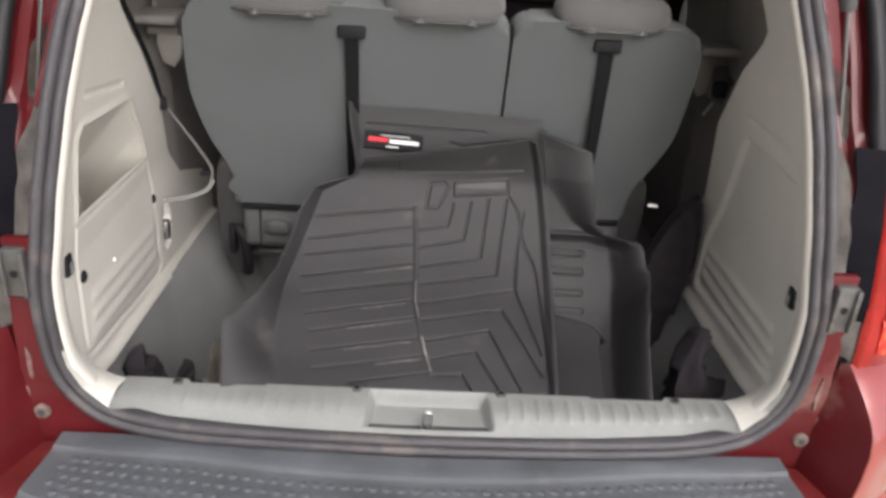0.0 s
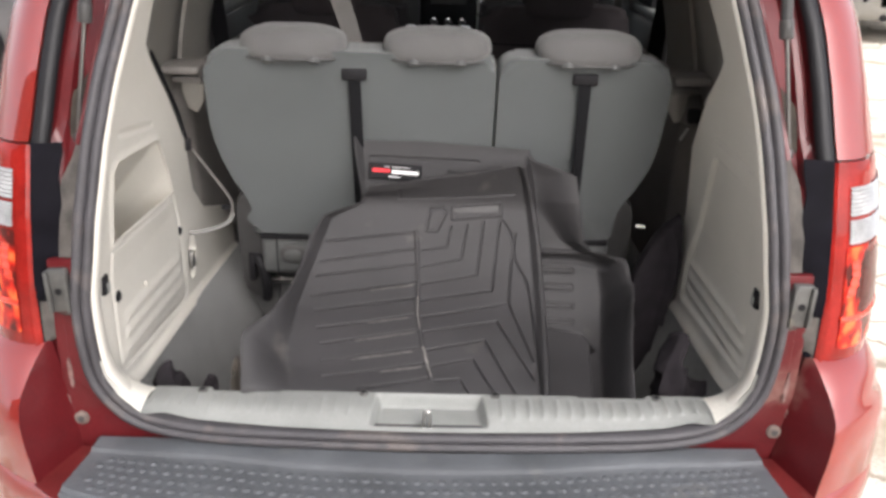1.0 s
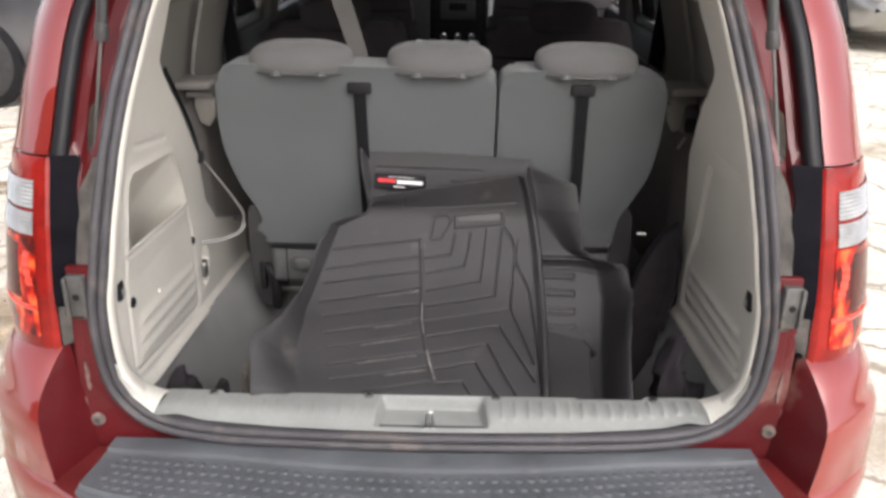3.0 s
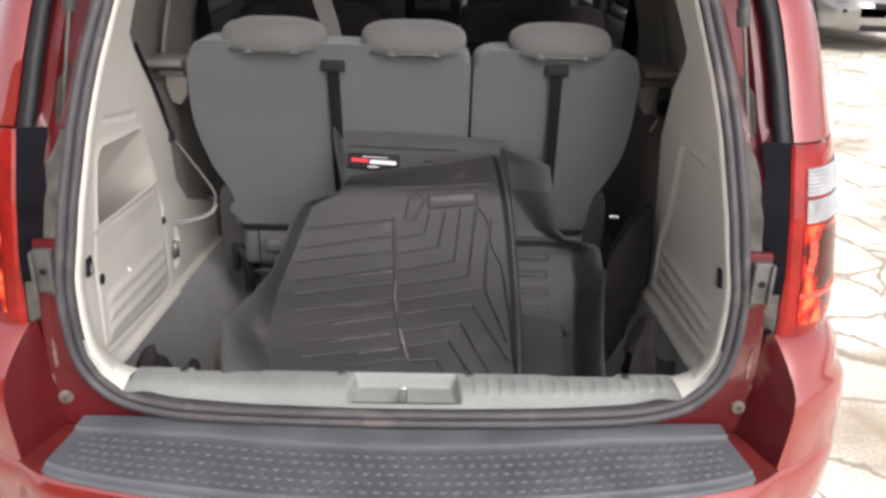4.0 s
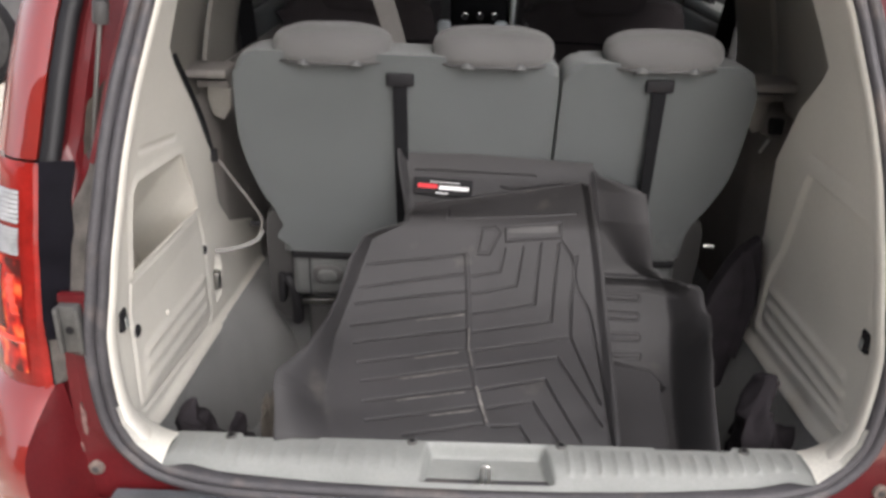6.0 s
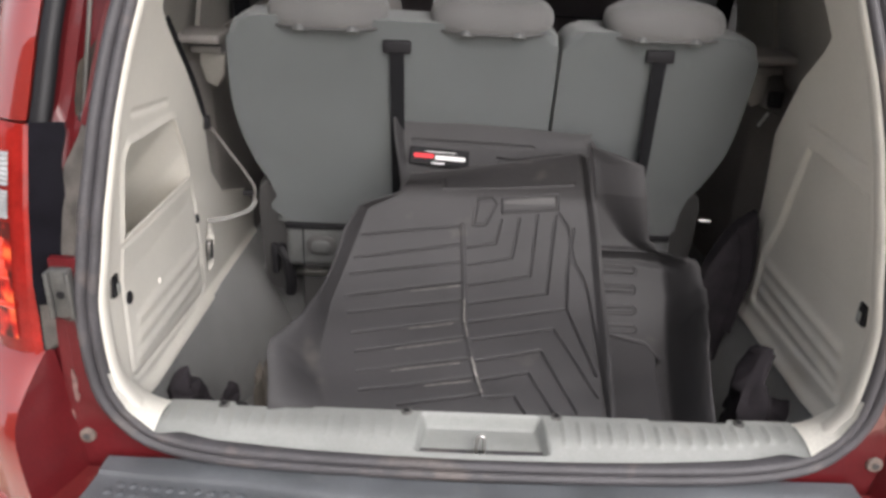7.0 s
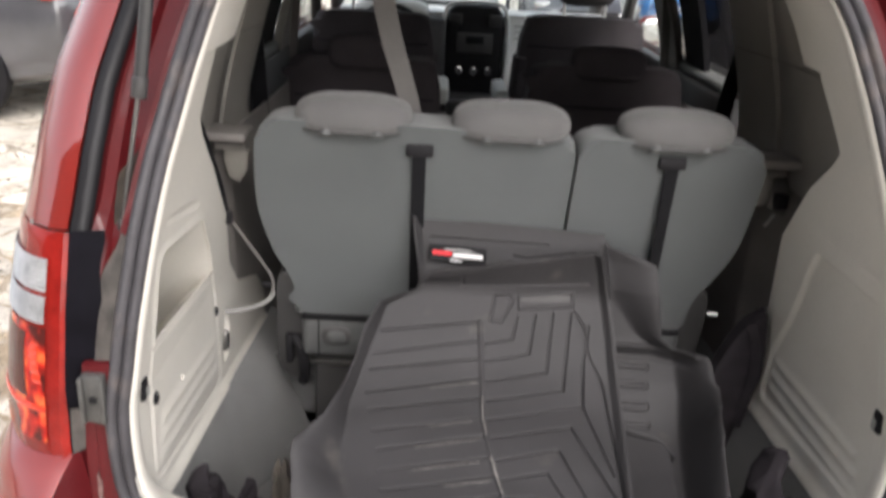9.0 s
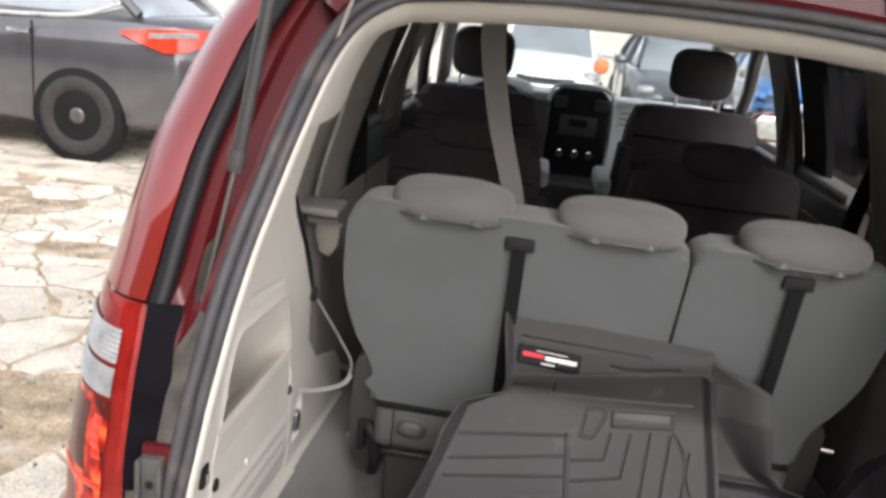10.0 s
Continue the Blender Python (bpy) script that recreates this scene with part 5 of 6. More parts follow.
def a_relief(X, S):
    fl, lift, rt = (np.interp(S, A_ARC, v) for v in (A_FLOOR, A_LIFT, A_RIGHT))
    lf = np.interp(S, A_ARC, A_LEFT)
    D = lift * step(0.0, 1.0, (fl - X) / np.maximum(fl - lf, 1e-3)) ** 0.8
    D += 0.014 * step(0.030, 0.014, rt - X) - 0.045 * step(0.010, 0.0, rt - X)
    g = np.full(X.shape, 1e9)
    for m, e in zip(G_MID, G_END):
        g = np.minimum(g, near([e, (m[0] - 0.006, m[1])], X, S))
    for m, a, tip in zip(G_MID[1:], APEX, TIP):
        g = np.minimum(g, near([(m[0] + 0.008, m[1] - 0.006), a, tip], X, S))
    g = np.minimum(g, near([(0.171, a_s(1.640)), (0.178, a_s(z=0.79)), (0.19, a_s(z=0.86))], X, S))
    contour = chain([(0.158, a_s(z=0.89)), (0.178, a_s(z=0.86)), (0.190, a_s(z=0.80)), (0.213, a_s(1.69)), (0.222, a_s(1.60)), (0.226, a_s(1.50)), (0.228, a_s(1.38))], 30)
    g = np.minimum(g, near(contour, X, S))
    frame_line = [(-0.08, a_s(z=1.0)), (-0.08, a_s(z=0.938)), (0.03, a_s(z=0.944)), (0.185, a_s(z=0.955))]
    g = np.minimum(g, near(frame_line, X, S) * 0.8)
    D -= (0.0085 - 0.0045 * step(a_s(1.66), a_s(z=0.80), S)) * np.exp(-(g / 0.0018) ** 2)
    D += 0.0035 * np.exp(-(near(G_MID, X, S) / 0.004) ** 2)
    plate = inside([(0.042, a_s(z=0.886)), (0.158, a_s(z=0.898)), (0.156, a_s(z=0.932)), (0.040, a_s(z=0.917))], X, S)
    D += 0.004 * step(-0.002, 0.001, plate) - 0.002 * step(0.003, 0.006, plate)
    oval = np.abs(inside([(-0.018, a_s(z=0.862)), (0.006, a_s(z=0.862)), (0.028, a_s(z=0.905)), (0.018, a_s(z=0.915)), (-0.01, a_s(z=0.912))], X, S))
    D -= 0.003 * np.exp(-(oval / 0.003) ** 2)
    D += 0.004 * np.sin(X * 9 + 1) * np.sin(S * 11)
    return D


me, a_rows = liner(A_KNOTS, lambda s: (float(np.interp(s, A_ARC, A_LEFT)), float(np.interp(s, A_ARC, A_RIGHT))), a_relief, 440, 430)
co = np.array([v.co for v in me.vertices])
co[:, 2] += step(0.92, 1.03, co[:, 2]) * (np.clip((co[:, 0] - 0.207) / 0.363, -1.2, 0.1)) * 0.062
me.vertices.foreach_set("co", co.ravel())
linerA = soft_edge(me, 0.0035, "floor_liner", "dark grey moulded rubber floor liner with chevron channels", (0, 1.55, 0.66))


def on_liner(x, s):
    """The point of the upper liner's surface at x and arc length s."""
    row = co[int(np.abs(a_rows - s).argmin()) * 430:][:430]
    return Vector(row[np.abs(row[:, 0] - x).argmin()]) + Vector((0, -0.0004, 0.0009))


def along(a, b, n, w):
    return tube([on_liner(*(np.array(a) * (1 - k) + np.array(b) * k)) for k in np.linspace(0, 1, n)], 0, flat=(w, 0.0012), face=(0, -0.5, 0.86), n=n * 3)


for i, w in ((4, 0.003), (5, 0.0035), (7, 0.005), (8, 0.0045)):
    part("worn_ridge", along(G_MID[i], G_MID[i + 1], 7, w), CHALK, linerA, "pale scuffed ridge")
for i, k0, k1 in ((3, 0.55, 0.97), (5, 0.5, 0.9), (6, 0.35, 0.95), (7, 0.3, 0.9), (8, 0.55, 0.95)):
    m0, e0 = np.array(G_MID[i]), np.array(G_END[i])
    part("dust_streak", along(e0 + (m0 - e0) * k0 - (0, 0.007), e0 + (m0 - e0) * k1 - (0, 0.007), 9, 0.0022), CHALK, linerA, "chalky dust streak")

B_KNOTS = [(1.372, 0.50), (1.392, 0.585), (1.55, 0.615), (1.66, 0.650), (1.735, 0.720), (1.765, 0.790), (1.771, 0.808), (1.774, 0.819), (1.78, 0.840), (1.80, 0.930), (1.815, 0.990), (1.825, 1.03), (1.832, 1.062)]
B_ARC = np.concatenate([[0], np.cumsum(np.hypot(*np.diff(np.array(B_KNOTS), axis=0).T))])


def b_s(y=None, z=None):
    k = np.array(B_KNOTS)
    return float(np.interp(y, k[:, 0], B_ARC)) if z is None else float(np.interp(z, k[:, 1], B_ARC))


B_RIGHT = [0.406, 0.410, 0.432, 0.446, 0.457, 0.450, 0.438, 0.372, 0.352, 0.336, 0.326, 0.238, 0.222]
B_FLOOR = [0.352, 0.358, 0.378, 0.392, 0.398, 0.385, 0.37, 0.33, 0.30, 0.225, 0.215, 0.205, 0.20]
B_LIFT = [0.04, 0.09, 0.140, 0.14, 0.105, 0.075, 0.06, 0.05, 0.035, 0.05, 0.045, 0.01, 0.0]


def b_relief(X, S):
    fl, lift, rt = (np.interp(S, B_ARC, v) for v in (B_FLOOR, B_LIFT, B_RIGHT))
    D = lift * step(0.0, 1.0, (X - fl) / np.maximum(rt - fl, 1e-3))
    for y0 in (1.757, 1.741, 1.713, 1.683):
        d = near([(0.20, b_s(y0)), (0.328, b_s(y0 - 0.001))], X, S)
        D += 0.003 * (1 - step(0.004, 0.0065, d)) - 0.005 * np.exp(-((d - 0.0075) / 0.0016) ** 2)
    heel = inside([(0.262, b_s(1.652)), (0.345, b_s(1.63)), (0.362, b_s(1.60)), (0.338, b_s(1.38)), (0.10, b_s(1.38))], X, S)
    D += 0.038 * step(0.0, 0.007, heel) - 0.030 * np.exp(-(near([(0.255, b_s(1.668)), (0.345, b_s(1.647)), (0.364, b_s(1.62))], X, S) / 0.008) ** 2)
    D += 0.012 * np.exp(-(near([(0.20, b_s(z=0.812)), (0.34, b_s(z=0.812)), (0.42, b_s(z=0.800))], X, S) / 0.006) ** 2) - 0.008 * np.exp(-(near([(0.20, b_s(z=0.792)), (0.34, b_s(z=0.792)), (0.41, b_s(z=0.782))], X, S) / 0.008) ** 2)
    left = np.interp(S, B_ARC, [-0.2] * 9 + [-0.172, -0.18, -0.187, -0.19])
    D += 0.018 * step(0.02, 0.0, X - left) * step(b_s(z=0.93), b_s(z=1.0), S)
    g = near([(-0.15, b_s(z=1.022)), (0.10, b_s(z=1.018))], X, S)
    g = np.minimum(g, near([(0.03, b_s(z=0.99)), (0.06, b_s(z=0.985)), (0.16, b_s(z=1.0))], X, S))
    D -= 0.004 * np.exp(-(g / 0.003) ** 2)
    return D + 0.003 * np.sin(X * 12) * np.sin(S * 9)


me, _ = liner(B_KNOTS, lambda s: (float(np.interp(s, B_ARC, [-0.2] * 9 + [-0.172, -0.18, -0.187, -0.19])), float(np.interp(s, B_ARC, B_RIGHT))), b_relief, 340, 320)
co = np.array([v.co for v in me.vertices])
co[:, 2] -= step(1.0, 1.06, co[:, 2]) * (co[:, 0] + 0.19) * 0.055
me.vertices.foreach_set("co", co.ravel())
linerB = soft_edge(me, 0.0035, "floor_liner", "deep dark grey rubber floor liner with a badge, lying underneath", (0, 1.6, 0.6))
tilt = Matrix.Translation((-0.093, 1.8035, 0.987)) @ Matrix.Rotation(radians(-14), 4, "X") @ Matrix.Rotation(radians(3), 4, "Y")
badge = part("badge", box(-0.062, 0.062, -0.002, 0.003, -0.018, 0.018, 0.002, 1, tilt), BLACK, linerB, "black badge with red and white bars")
part("red_bar", box(-0.053, -0.012, -0.0032, -0.0015, -0.003, 0.005, 0.0, 1, tilt), REDPRINT, badge)
part("white_bar", box(-0.008, 0.054, -0.0032, -0.0015, -0.005, 0.003, 0.0, 1, tilt), WHITE, badge)
part("white_line", box(-0.028, 0.034, -0.0032, -0.0015, 0.0095, 0.0108, 0.0, 1, tilt), WHITE, badge)
part("white_line", box(-0.015, 0.012, -0.0032, -0.0015, -0.014, -0.0115, 0.0, 1, tilt), WHITE, badge)
patch = Matrix.Translation((0.098, 1.7595, 0.908)) @ Matrix.Rotation(radians(-15), 4, "X") @ Matrix.Rotation(radians(-6), 4, "Y")
part("blank_plate", box(-0.052, 0.052, -0.0022, 0.003, -0.0125, 0.0125, 0.001, 1, patch), DARKGREY, linerA, "smooth grey blank plate")


# ---- loose dark things in the load well ----
def crumple(c, r, seed, amount=0.35):
    bm = bmesh.new()
    bmesh.ops.create_icosphere(bm, subdivisions=4, radius=1)
    for v in bm.verts:
        k = 1 + amount * noise.noise(v.co * 1.6 + Vector((seed, 0, 0))) + amount * 0.5 * abs(noise.noise(v.co * 4 + Vector((0, seed, 0))))
        v.co = Vector((c[0] + v.co.x * r[0] * k, c[1] + v.co.y * r[1] * k, max(0.346, c[2] + v.co.z * r[2] * k)))
    return bm


def heap(outline, y0, deep, seed, fold=0.018):
    """A limp pile: an outline in x and z, swelling along y, creased by folds."""
    O = chain(outline, 96, closed=True)
    c = O.mean(0)
    rings = []
    for k in np.linspace(0, 1, 26):
        q = max(0.06, math.sin(k * math.pi)) ** 0.6
        ring = []
        for j, p in enumerate(O):
            x, z = c[0] + (p[0] - c[0]) * (0.35 + 0.65 * q), 0.346 + (p[1] - 0.346) * (0.55 + 0.45 * q)
            v = Vector((x * 14, k * 2.2, z * 9 + seed))
            d = fold * (noise.noise(v) + 0.6 * noise.noise(v * 2.3) + 1.3 * abs(noise.noise(v * 1.4 + Vector((9, 0, 0)))) - 0.7 * abs(noise.noise(v * 3.1)))
            ring.append(Vector((x + d, y0 + deep * k + fold * noise.noise(v * 1.7 + Vector((5, 0, 0))), max(0.346, z + d))))
        rings.append(ring)
    return loft(rings, close_ring=True, caps=True)


for outline, y0, seed in (([(-0.60, 0.346), (-0.60, 0.59), (-0.578, 0.630), (-0.555, 0.60), (-0.53, 0.53), (-0.50, 0.346)], 1.45, 3.1), ([(-0.52, 0.346), (-0.515, 0.54), (-0.50, 0.585), (-0.485, 0.54), (-0.45, 0.346)], 1.47, 7.7),
                          ([(0.50, 0.346), (0.49, 0.60), (0.486, 0.655), (0.503, 0.70), (0.522, 0.748), (0.536, 0.72), (0.552, 0.655), (0.592, 0.61), (0.612, 0.55), (0.612, 0.346)], 1.44, 9.4)):
    tagged(part("black_cloth", heap(outline, y0, 0.12, seed), CLOTH), "crumpled black cloth in the load well", "cloth", "loose cloths")
tagged(part("paper_roll", crumple((-0.425, 1.54, 0.49), (0.024, 0.032, 0.13), 5.2, 0.5), BROWN), "brown crumpled paper roll beside the liners", "paper")
bag = [(0.525, 0.346), (0.565, 0.53), (0.602, 0.72), (0.607, 0.80), (0.600, 0.888), (0.588, 0.886), (0.54, 0.825), (0.497, 0.745), (0.475, 0.60), (0.465, 0.346)]
sack = thing("black_bag", (0.53, 1.82, 0.346), "flat folded black bag leaning against the side", "bag")
part("bag_body", slab([tuple(p) for p in poly(bag + bag[:1], 61)[:-1]], lambda z: 1.795 + 0.010 * math.sin(z * 24) + 0.03 * (0.9 - z), 0.04, 0.010), CLOTH, sack)
part("bag_strap", tube([(0.562, 1.797, 0.860), (0.580, 1.79, 0.80), (0.585, 1.79, 0.72), (0.570, 1.795, 0.60)], 0, flat=(0.022, 0.004), n=20, face=(-0.4, -0.8, 0.2)), CLOTH, sack)


# ---- other vehicles ----
def sedan(name, label, x, y, turn, paint, tall=1.0, big=1.0, group="parked cars"):
    M = pose(x, y, 0, 0, 0, turn) @ Matrix.Diagonal((big, big, big, 1))
    T = M @ Matrix.Diagonal((1, 1, tall, 1))
    car = thing(name, (x, y, 0), label, "car", group)

    def put(nm, bm, mt, par, lab=""):
        bmesh.ops.transform(bm, matrix=M if nm in ("wheel", "rim", "hub_cap", "rim_slot", "wheel_arch") else T, verts=bm.verts)
        return part(nm, bm, mt, par, lab)
    st = [(-2.36, 0.62, 0.45, 0.78), (-2.30, 0.76, 0.36, 0.93), (-2.15, 0.85, 0.28, 0.985), (-1.7, 0.895, 0.22, 0.985), (-1.0, 0.905, 0.20, 0.965), (0, 0.905, 0.20, 0.945), (0.9, 0.90, 0.20, 0.92), (1.35, 0.89, 0.21, 0.89), (1.9, 0.86, 0.24, 0.80), (2.25, 0.78, 0.30, 0.70), (2.38, 0.6, 0.38, 0.60)]
    xs_ = np.linspace(-2.36, 2.38, 40)
    rings = []
    for xx in xs_:
        w, z0, z1 = (float(np.interp(xx, [q[0] for q in st], [q[k] for q in st])) for k in (1, 2, 3))
        hs = [(w * 0.85, z0), (w * 0.97, z0 + 0.06), (w, z0 + 0.2), (w * 0.995, z0 + (z1 - z0) * 0.6), (w * 0.985, z1 - 0.13), (w * 0.955, z1 - 0.10), (w * 0.93, z1 - 0.03), (w * 0.86, z1), (w * 0.5, z1 + 0.03)]
        rings.append([Vector((xx, a, b)) for a, b in hs] + [Vector((xx, -a, b)) for a, b in reversed(hs)])
    body = put("body", loft(rings, close_ring=True, caps=True), paint, car)
    gs = [(-1.85, 0.985, 0.76, 0.99), (-1.25, 0.965, 0.78, 1.36), (-0.9, 0.96, 0.78, 1.42), (-0.1, 0.945, 0.78, 1.45), (0.3, 0.935, 0.78, 1.43), (0.65, 0.925, 0.78, 1.33), (1.3, 0.90, 0.72, 0.92)]
    rings = []
    for gx in np.linspace(-1.85, 1.3, 22):
        b, w, t = (float(np.interp(gx, [q[0] for q in gs], [q[k] for q in gs])) for k in (1, 2, 3))
        k = (t - b) / 0.5
        hs = [(w, b - 0.05), (w - 0.01, b), (w - 0.17 * k, b + (t - b) * 0.85), (w - 0.24 * k, t - 0.01), (0.3, t + 0.012)]
        rings.append([Vector((gx, a, c)) for a, c in hs] + [Vector((gx, -a, c)) for a, c in reversed(hs)])
    put("cabin_glass", loft(rings, close_ring=True, caps=True), PRIVACYCAR, car, "dark cabin glass")
    put("roof", sheet(lambda u, v: Vector((u, v * 0.56, float(np.interp(u, [q[0] for q in gs], [q[3] for q in gs])) + 0.018 - 0.035 * v * v)), np.linspace(-1.3, 0.62, 12), np.linspace(-1, 1, 9), 0.01), paint, car)
    for s in (-1, 1):
        for pts in ([(-1.82, 0.76, 1.0), (-1.27, 0.625, 1.36), (-0.9, 0.585, 1.42)], [(1.25, 0.74, 0.93), (0.65, 0.63, 1.33), (0.3, 0.575, 1.43)], [(-0.12, 0.785, 0.95), (-0.18, 0.64, 1.36), (-0.2, 0.58, 1.445)]):
            put("pillar", tube([(a, s * b, c) for a, b, c in pts], 0.035, 6), paint, car)
        put("window_strip", tube([(-1.69, s * 0.79, 1.065), (-1.45, s * 0.81, 0.985), (-1.2, s * 0.845, 0.95), (-0.6, s * 0.865, 0.925), (0.9, s * 0.865, 0.905)], 0.015, 6), CHROME, car, "bright window strip")
        put("window_arch", tube([(-1.69, s * 0.79, 1.065), (-1.36, s * 0.715, 1.24), (-0.95, s * 0.65, 1.36), (-0.1, s * 0.64, 1.39)], 0.010, 6), CHROME, car)
        for hx in (-0.95, 0.15):
            put("door_handle", box(hx - 0.09, hx + 0.09, s * 0.905 - 0.018, s * 0.905 + 0.018, 0.815, 0.842, 0.008), CHROME, car, "bright door handle")
        for sx in (-1.05, -0.12, 0.98):
            put("door_seam", box(sx - 0.004, sx + 0.004, s * 0.9 - 0.009, s * 0.9 + 0.009, 0.32, 0.90, 0), BLACK, car)
        put("side_mirror", ellipsoid((0.85, s * 0.98, 0.98), (0.07, 0.11, 0.065), 2.6, 14, 9), paint, car)
        lamp_top = lambda u: float(np.interp(u, [0, 0.3, 0.7, 1.0], [0.905, 0.925, 0.95, 0.955]))
        lamp_low = lambda u: float(np.interp(u, [0, 0.2, 0.55, 0.8, 1.0], [0.885, 0.845, 0.785, 0.81, 0.87]))
        put("tail_lamp", sheet(lambda u, v, s=s: Vector((-1.74 - 0.62 * u, s * float(np.interp(-1.74 - 0.62 * u, [-2.36, -2.30, -2.15, -1.7], [0.655, 0.785, 0.868, 0.905])) * (1.0 - 0.035 * v), lamp_low(u) + (lamp_top(u) - lamp_low(u)) * v)), np.linspace(0, 1, 16), np.linspace(0, 1, 5), 0.012), LAMP_ORANGE, car, "red wraparound tail lamp")
        put("lamp_band", sheet(lambda u, v, s=s: Vector((-1.95 - 0.34 * u, s * (float(np.interp(-1.95 - 0.34 * u, [-2.36, -2.30, -2.15, -1.7], [0.655, 0.785, 0.868, 0.905])) * 0.985 + 0.008), lamp_top(0.34 + 0.5 * u) - 0.055 + 0.035 * v)), np.linspace(0, 1, 10), np.linspace(0, 1, 3), 0.004), LAMP_WHITE, car, "pale band of the tail lamp")
        put("headlamp", ellipsoid((2.14, s * 0.66, 0.68), (0.16, 0.14, 0.055), 2.6, 14, 9), LAMP_WHITE, car, "clear headlamp")
        for wx in (-1.40, 1.42):
            put("wheel_arch", cyl((wx, s * 0.80, 0.34), (wx, s * 0.913, 0.34), 0.362, seg=36, bev=0.01), BLACK, car, "black wheel arch")
            whl = put("wheel", tube([Vector((wx + 0.245 * math.cos(a), s * 0.835, 0.345 + 0.245 * math.sin(a))) for a in np.linspace(0, 2 * math.pi, 25)], 0.098, 10, 48), TYRE, car, "dusty black tyre")
            put("rim", cyl((wx, s * 0.86, 0.345), (wx, s * 0.905, 0.345), 0.165, 0.155, 28, 0.01), RIM, whl, "dull steel rim")
            put("hub_cap", cyl((wx, s * 0.90, 0.345), (wx, s * 0.925, 0.345), 0.07, 0.05, 18, 0.008), RIM, whl)
            for q in range(5):
                a = q * 2 * math.pi / 5 + 0.4
                put("rim_slot", cyl((wx + 0.115 * math.cos(a), s * 0.90, 0.345 + 0.115 * math.sin(a)), (wx + 0.115 * math.cos(a), s * 0.909, 0.345 + 0.115 * math.sin(a)), 0.026, seg=10), BLACK, whl)
    put("number_plate", box(2.372, 2.385, -0.26, 0.26, 0.43, 0.54, 0.003), WHITE, body)
    put("plate_bar", box(2.384, 2.388, -0.20, 0.20, 0.46, 0.51, 0), DARKGREY, body)
    put("grille", box(2.33, 2.382, -0.45, 0.45, 0.56, 0.64, 0.02), BLACK, body)
    put("lower_grille", box(2.30, 2.378, -0.55, 0.55, 0.30, 0.40, 0.02), BLACK, body)
    return car


# black raised in its base colour for the blurred sky reflection on the body
HAZYBLACK = mat("hazy_black_paint", (0.060, 0.060, 0.066), 0.38, 0.1, var=0.25, scale=3, grain=0.08, bump=0.0, coat=1.0, coat_ior=1.85, spec=0.4)
PRIVACYCAR = mat("car_window_glass", (0.30, 0.33, 0.34), 0.06, 0.5, var=0.2, scale=2, bump=0.0, coat=1.0, coat_ior=2.0)
sedan("sedan", "black four-door saloon with dusty steel wheels, side-on", -5.60, 7.83, 180, HAZYBLACK, 1.12, 1.12)
sedan("sedan", "white saloon parked beyond the black one", -6.9, 11.8, 180, WHITEPAINT)
sedan("sedan", "grey saloon parked nose-on across the lot", 5.9, 12.6, -90, GREYPAINT)
sedan("sedan", "dark saloon parked nose-on ahead of the minivan", 2.0, 14.9, -90, BLACKPAINT, 1.1)
ahead = sedan("sedan", "white saloon parked nose-on ahead of the minivan", -0.15, 15.4, -90, WHITEPAINT, 1.15)
part("indicator_lamp", ellipsoid((0.66, 13.12, 0.98), (0.11, 0.07, 0.11), 2.6), ORANGE, ahead, "orange indicator lamp")
sedan("sedan", "bright blue saloon parked nose-on ahead", 4.7, 19.0, -95, BLUEPAINT)

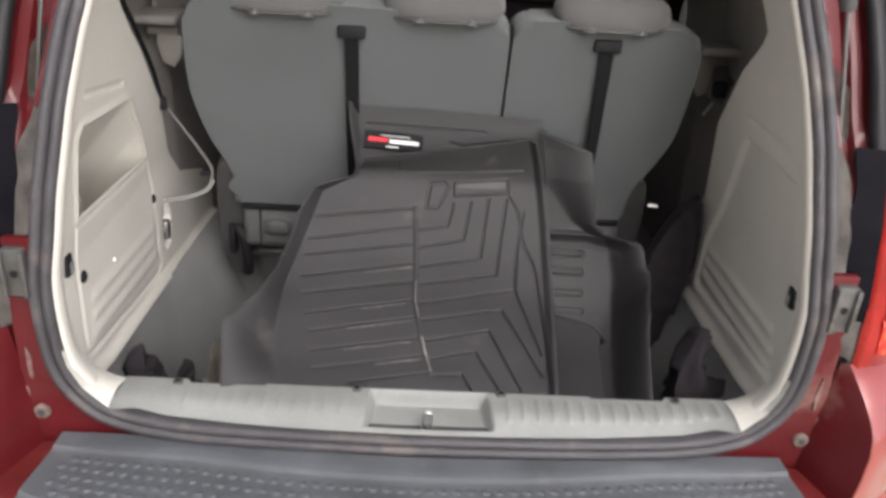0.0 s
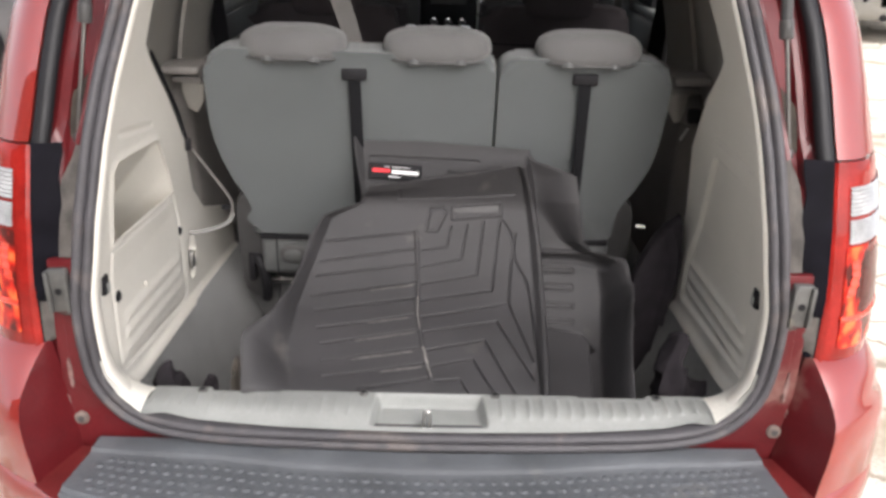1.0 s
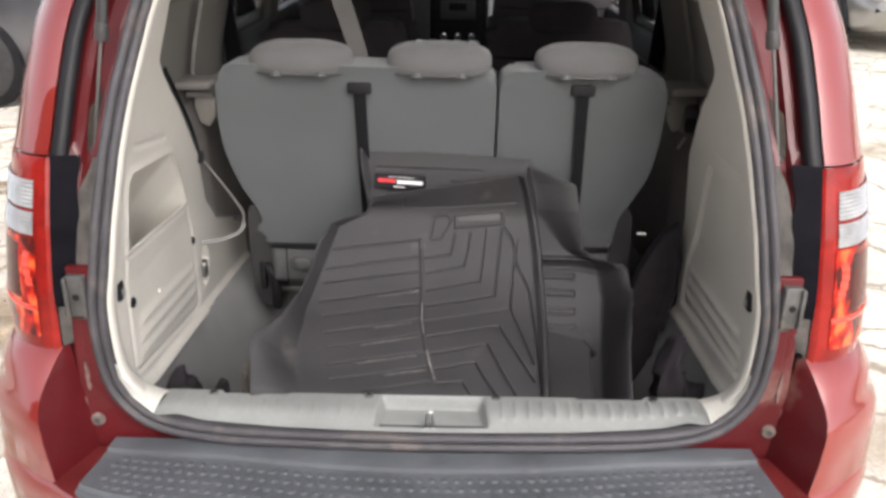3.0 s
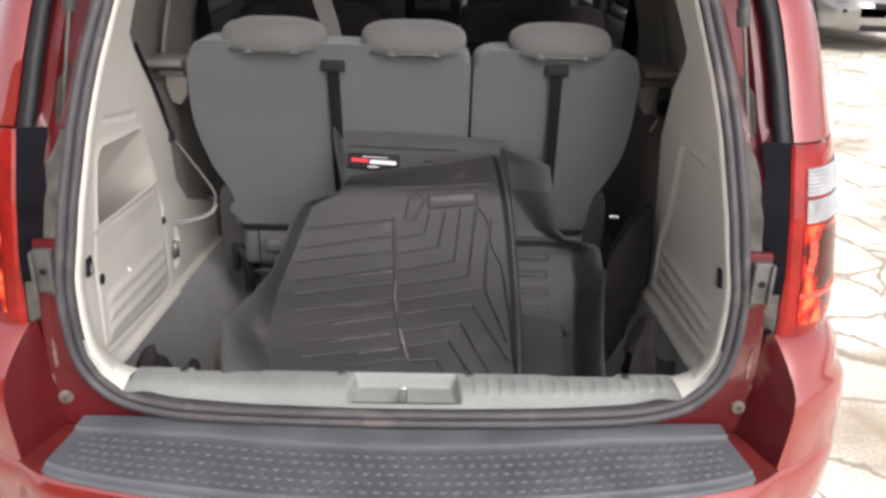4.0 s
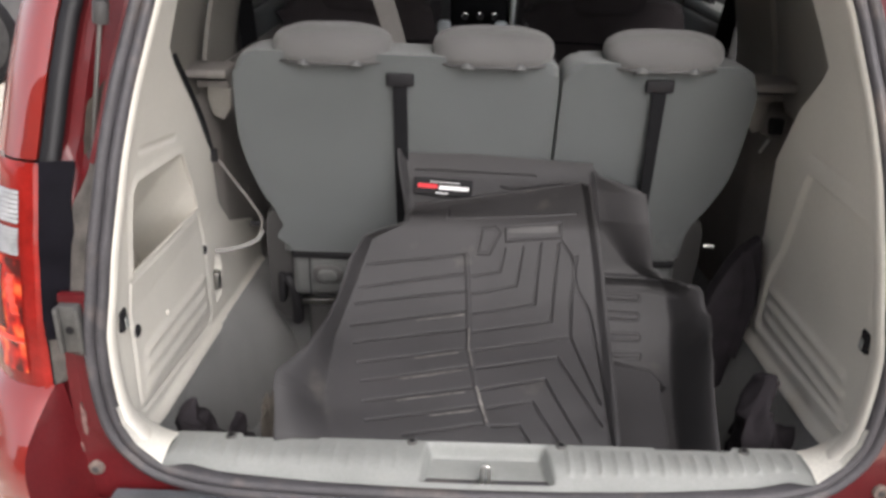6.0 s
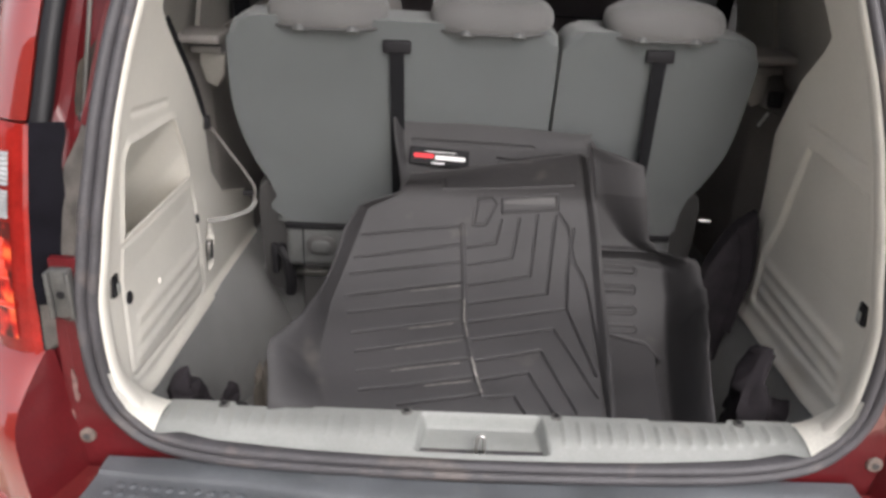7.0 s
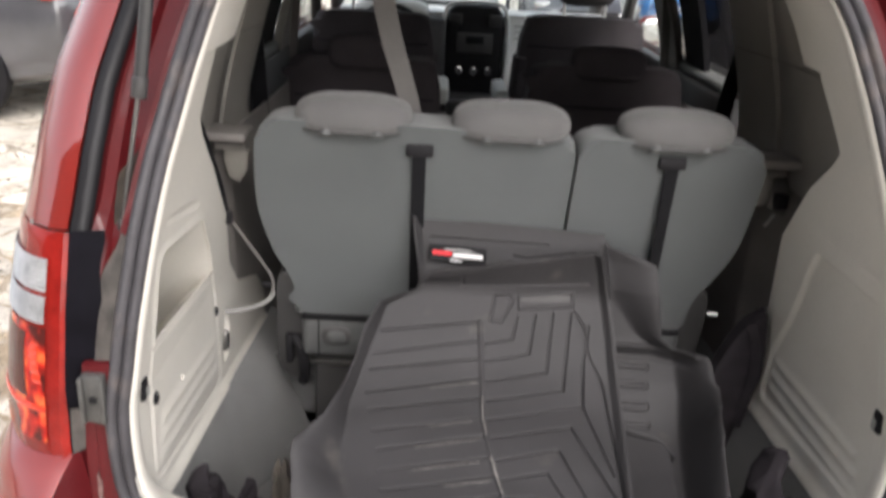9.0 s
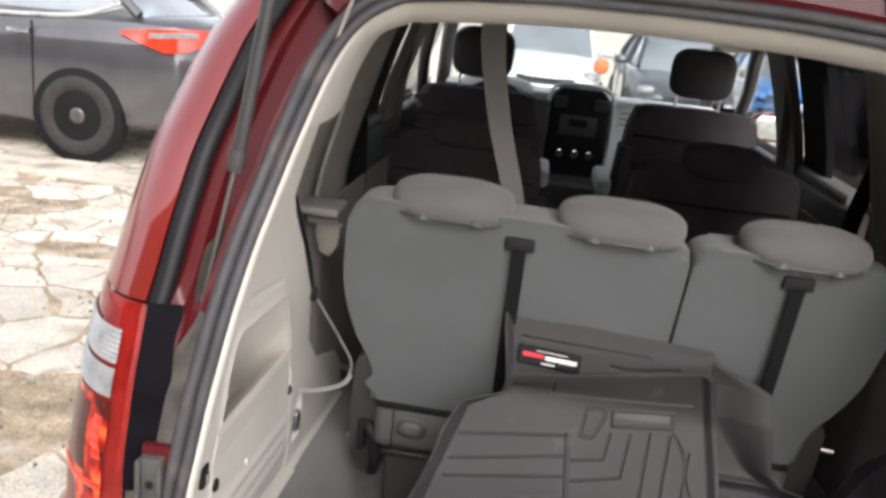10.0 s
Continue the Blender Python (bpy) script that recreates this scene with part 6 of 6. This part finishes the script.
# ---- broken concrete beside the van ----
def concrete():
    rng = random.Random(4)
    m = mat("broken_concrete", (0.70, 0.65, 0.555), 0.95, var=0.2, scale=3, grain=0.28, gscale=110, bump=0.9, bscale=80, tint=(0.36, 0.29, 0.20), tint_at=0.53)
    n, l = m.node_tree.nodes, m.node_tree.links
    info, b = n.new("ShaderNodeObjectInfo"), n["Principled BSDF"]
    mr = n.new("ShaderNodeMapRange")
    mr.inputs[3].default_value, mr.inputs[4].default_value = 0.78, 1.18
    l.new(info.outputs["Random"], mr.inputs[0])
    vm = n.new("ShaderNodeVectorMath")
    vm.operation = "SCALE"
    l.new(b.inputs["Base Color"].links[0].from_socket, vm.inputs[0])
    l.new(mr.outputs[0], vm.inputs["Scale"])
    l.new(vm.outputs[0], b.inputs["Base Color"])
    cell = 0.20
    seeds = []
    for j in range(27):
        for i in range(-5, 6):
            y = 1.1 + (j + rng.uniform(-0.15, 1.15)) * cell
            big = 0.5 + 0.5 * noise.noise(Vector((i * 0.4, j * 0.4, 2.0)))
            if rng.random() < 0.40 + 0.5 * big:
                seeds.append(Vector((lane_x(y) + (i + rng.uniform(-0.65, 0.65)) * cell, y, 0)))
    for p in seeds:
        if abs(p.x - lane_x(p.y)) > 0.85 or p.y > 6.1 or p.y < 1.25 or noise.noise(p * 1.3 + Vector((0, 0, 3))) > 0.22 or rng.random() < 0.08:
            continue
        poly = [p + Vector(c) for c in ((-0.4, -0.4, 0), (0.4, -0.4, 0), (0.4, 0.4, 0), (-0.4, 0.4, 0))]
        for q in seeds:
            if q is p or (q - p).length > 1.2 or (q - p).length < 0.01:
                continue
            mid, nrm = (p + q) / 2, (q - p).normalized()
            mid -= nrm * (rng.uniform(0.001, 0.004) if rng.random() < 0.75 else rng.uniform(0.004, 0.018))
            out = []
            for a, c in zip(poly, poly[1:] + poly[:1]):
                da, dc = (a - mid).dot(nrm), (c - mid).dot(nrm)
                if da <= 0:
                    out.append(a)
                if da * dc < 0:
                    out.append(a + (c - a) * (da / (da - dc)))
            poly = out
        if len(poly) >= 3:
            ragged = []
            for a, c in zip(poly, poly[1:] + poly[:1]):
                steps = max(1, int((c - a).length / 0.022))
                for k in range(steps):
                    e = a + (c - a) * k / steps
                    dirn = (p - e).normalized() if (p - e).length > 0.02 else Vector((0, 0, 0))
                    ragged.append(e + dirn * min(0.25 * (p - e).length, 0.030 * max(0, noise.noise(e * 2.5) - 0.05) + 0.006 * (0.5 + 0.5 * noise.noise(e * 16)) + 0.004 * rng.random()))
            ragged = [e + Vector((0.11 * noise.noise(e * 1.5) + 0.035 * noise.noise(e * 5.5), 0.11 * noise.noise(e * 1.5 + Vector((7, 3, 0))) + 0.035 * noise.noise(e * 5.5 + Vector((2, 9, 0))), 0)) for e in ragged]
            p = sum(ragged, Vector()) / len(ragged)
            h = rng.uniform(0.002, 0.006)
            bm = bmesh.new()
            lo = [bm.verts.new(v + Vector((0, 0, 0.0))) for v in ragged]
            hi = [bm.verts.new(v + (p - v).normalized() * 0.006 + Vector((0, 0, h))) for v in ragged]
            for k in range(len(ragged)):
                q = (k + 1) % len(ragged)
                bm.faces.new((lo[k], lo[q], hi[q], hi[k]))
            bm.faces.new(hi)
            part("concrete_piece", bm, m, ground, sharp=30)
    bm = box(-5.2, -1.9, 6.15, 6.55, 0.0, 0.035, 0.01)
    part("concrete_strip", bm, m, ground, "pale concrete strip")


concrete()


def gravel():
    """Small stones strewn over the bare soil and along the joints."""
    rng = np.random.default_rng(8)
    verts, faces = [], []
    while len(faces) < 8 * 4200:
        y, u = rng.uniform(1.25, 6.2), rng.uniform(-1.25, 1.25)
        x = lane_x(y) + u
        if noise.noise(Vector((x, y, 0)) * 1.3 + Vector((0, 0, 3))) + 0.4 * noise.noise(Vector((x, y, 5)) * 6) < rng.uniform(-0.5, 0.5):
            continue
        r = 0.003 + 0.011 * rng.random() ** 3
        a = rng.uniform(0, 6.28)
        k = len(verts)
        for i in range(4):
            e = r * rng.uniform(0.6, 1.3)
            verts.append((x + e * math.cos(a + i * 1.57), y + e * math.sin(a + i * 1.57), 0.004 + r * rng.uniform(0.1, 0.5)))
        verts += [(x, y, 0.0), (x + r * 0.2, y, 0.005 + r * rng.uniform(0.7, 1.1))]
        for i in range(4):
            j = (i + 1) % 4
            faces += [(k + i, k + j, k + 5), (k + j, k + i, k + 4)]
    me = bpy.data.meshes.new("gravel")
    me.from_pydata(verts, [], faces)
    m = mat("gravel_stone", (0.44, 0.38, 0.30), 0.9, var=0.3, scale=20, bump=0.3)
    n, l = m.node_tree.nodes, m.node_tree.links
    geo, mr, vm, b = n.new("ShaderNodeNewGeometry"), n.new("ShaderNodeMapRange"), n.new("ShaderNodeVectorMath"), n["Principled BSDF"]
    mr.inputs[3].default_value, mr.inputs[4].default_value = 0.35, 1.5
    vm.operation = "SCALE"
    l.new(geo.outputs["Random Per Island"], mr.inputs[0])
    l.new(b.inputs["Base Color"].links[0].from_socket, vm.inputs[0])
    l.new(mr.outputs[0], vm.inputs["Scale"])
    l.new(vm.outputs[0], b.inputs["Base Color"])
    me.materials.append(m)
    tagged(new("gravel", me), "brown and pale gravel strewn over the broken lot", "gravel", kind="stuff")


gravel()

# ---- raised dots of the step pad ----
dot = bmesh.new()
bmesh.ops.create_uvsphere(dot, u_segments=10, v_segments=6, radius=1)
bmesh.ops.delete(dot, geom=[v for v in dot.verts if v.co.z < -0.01], context="VERTS")
bmesh.ops.transform(dot, matrix=Matrix.Diagonal((0.0085, 0.0075, 0.0022, 1)), verts=dot.verts)
dot_me = bpy.data.meshes.new("dot")
dot.to_mesh(dot_me)
dot.free()
dot_me.shade_smooth()
for r, v in enumerate((0.22, 0.33, 0.44, 0.55, 0.66)):
    for i in range(-27, 28):
        x = i * 0.0238 + (0.0119 if r % 2 else 0.004)
        if abs(x) < 0.635:
            part("dot", dot_me, PAD, pad, m=Matrix.Translation(pad_point(x, v)))
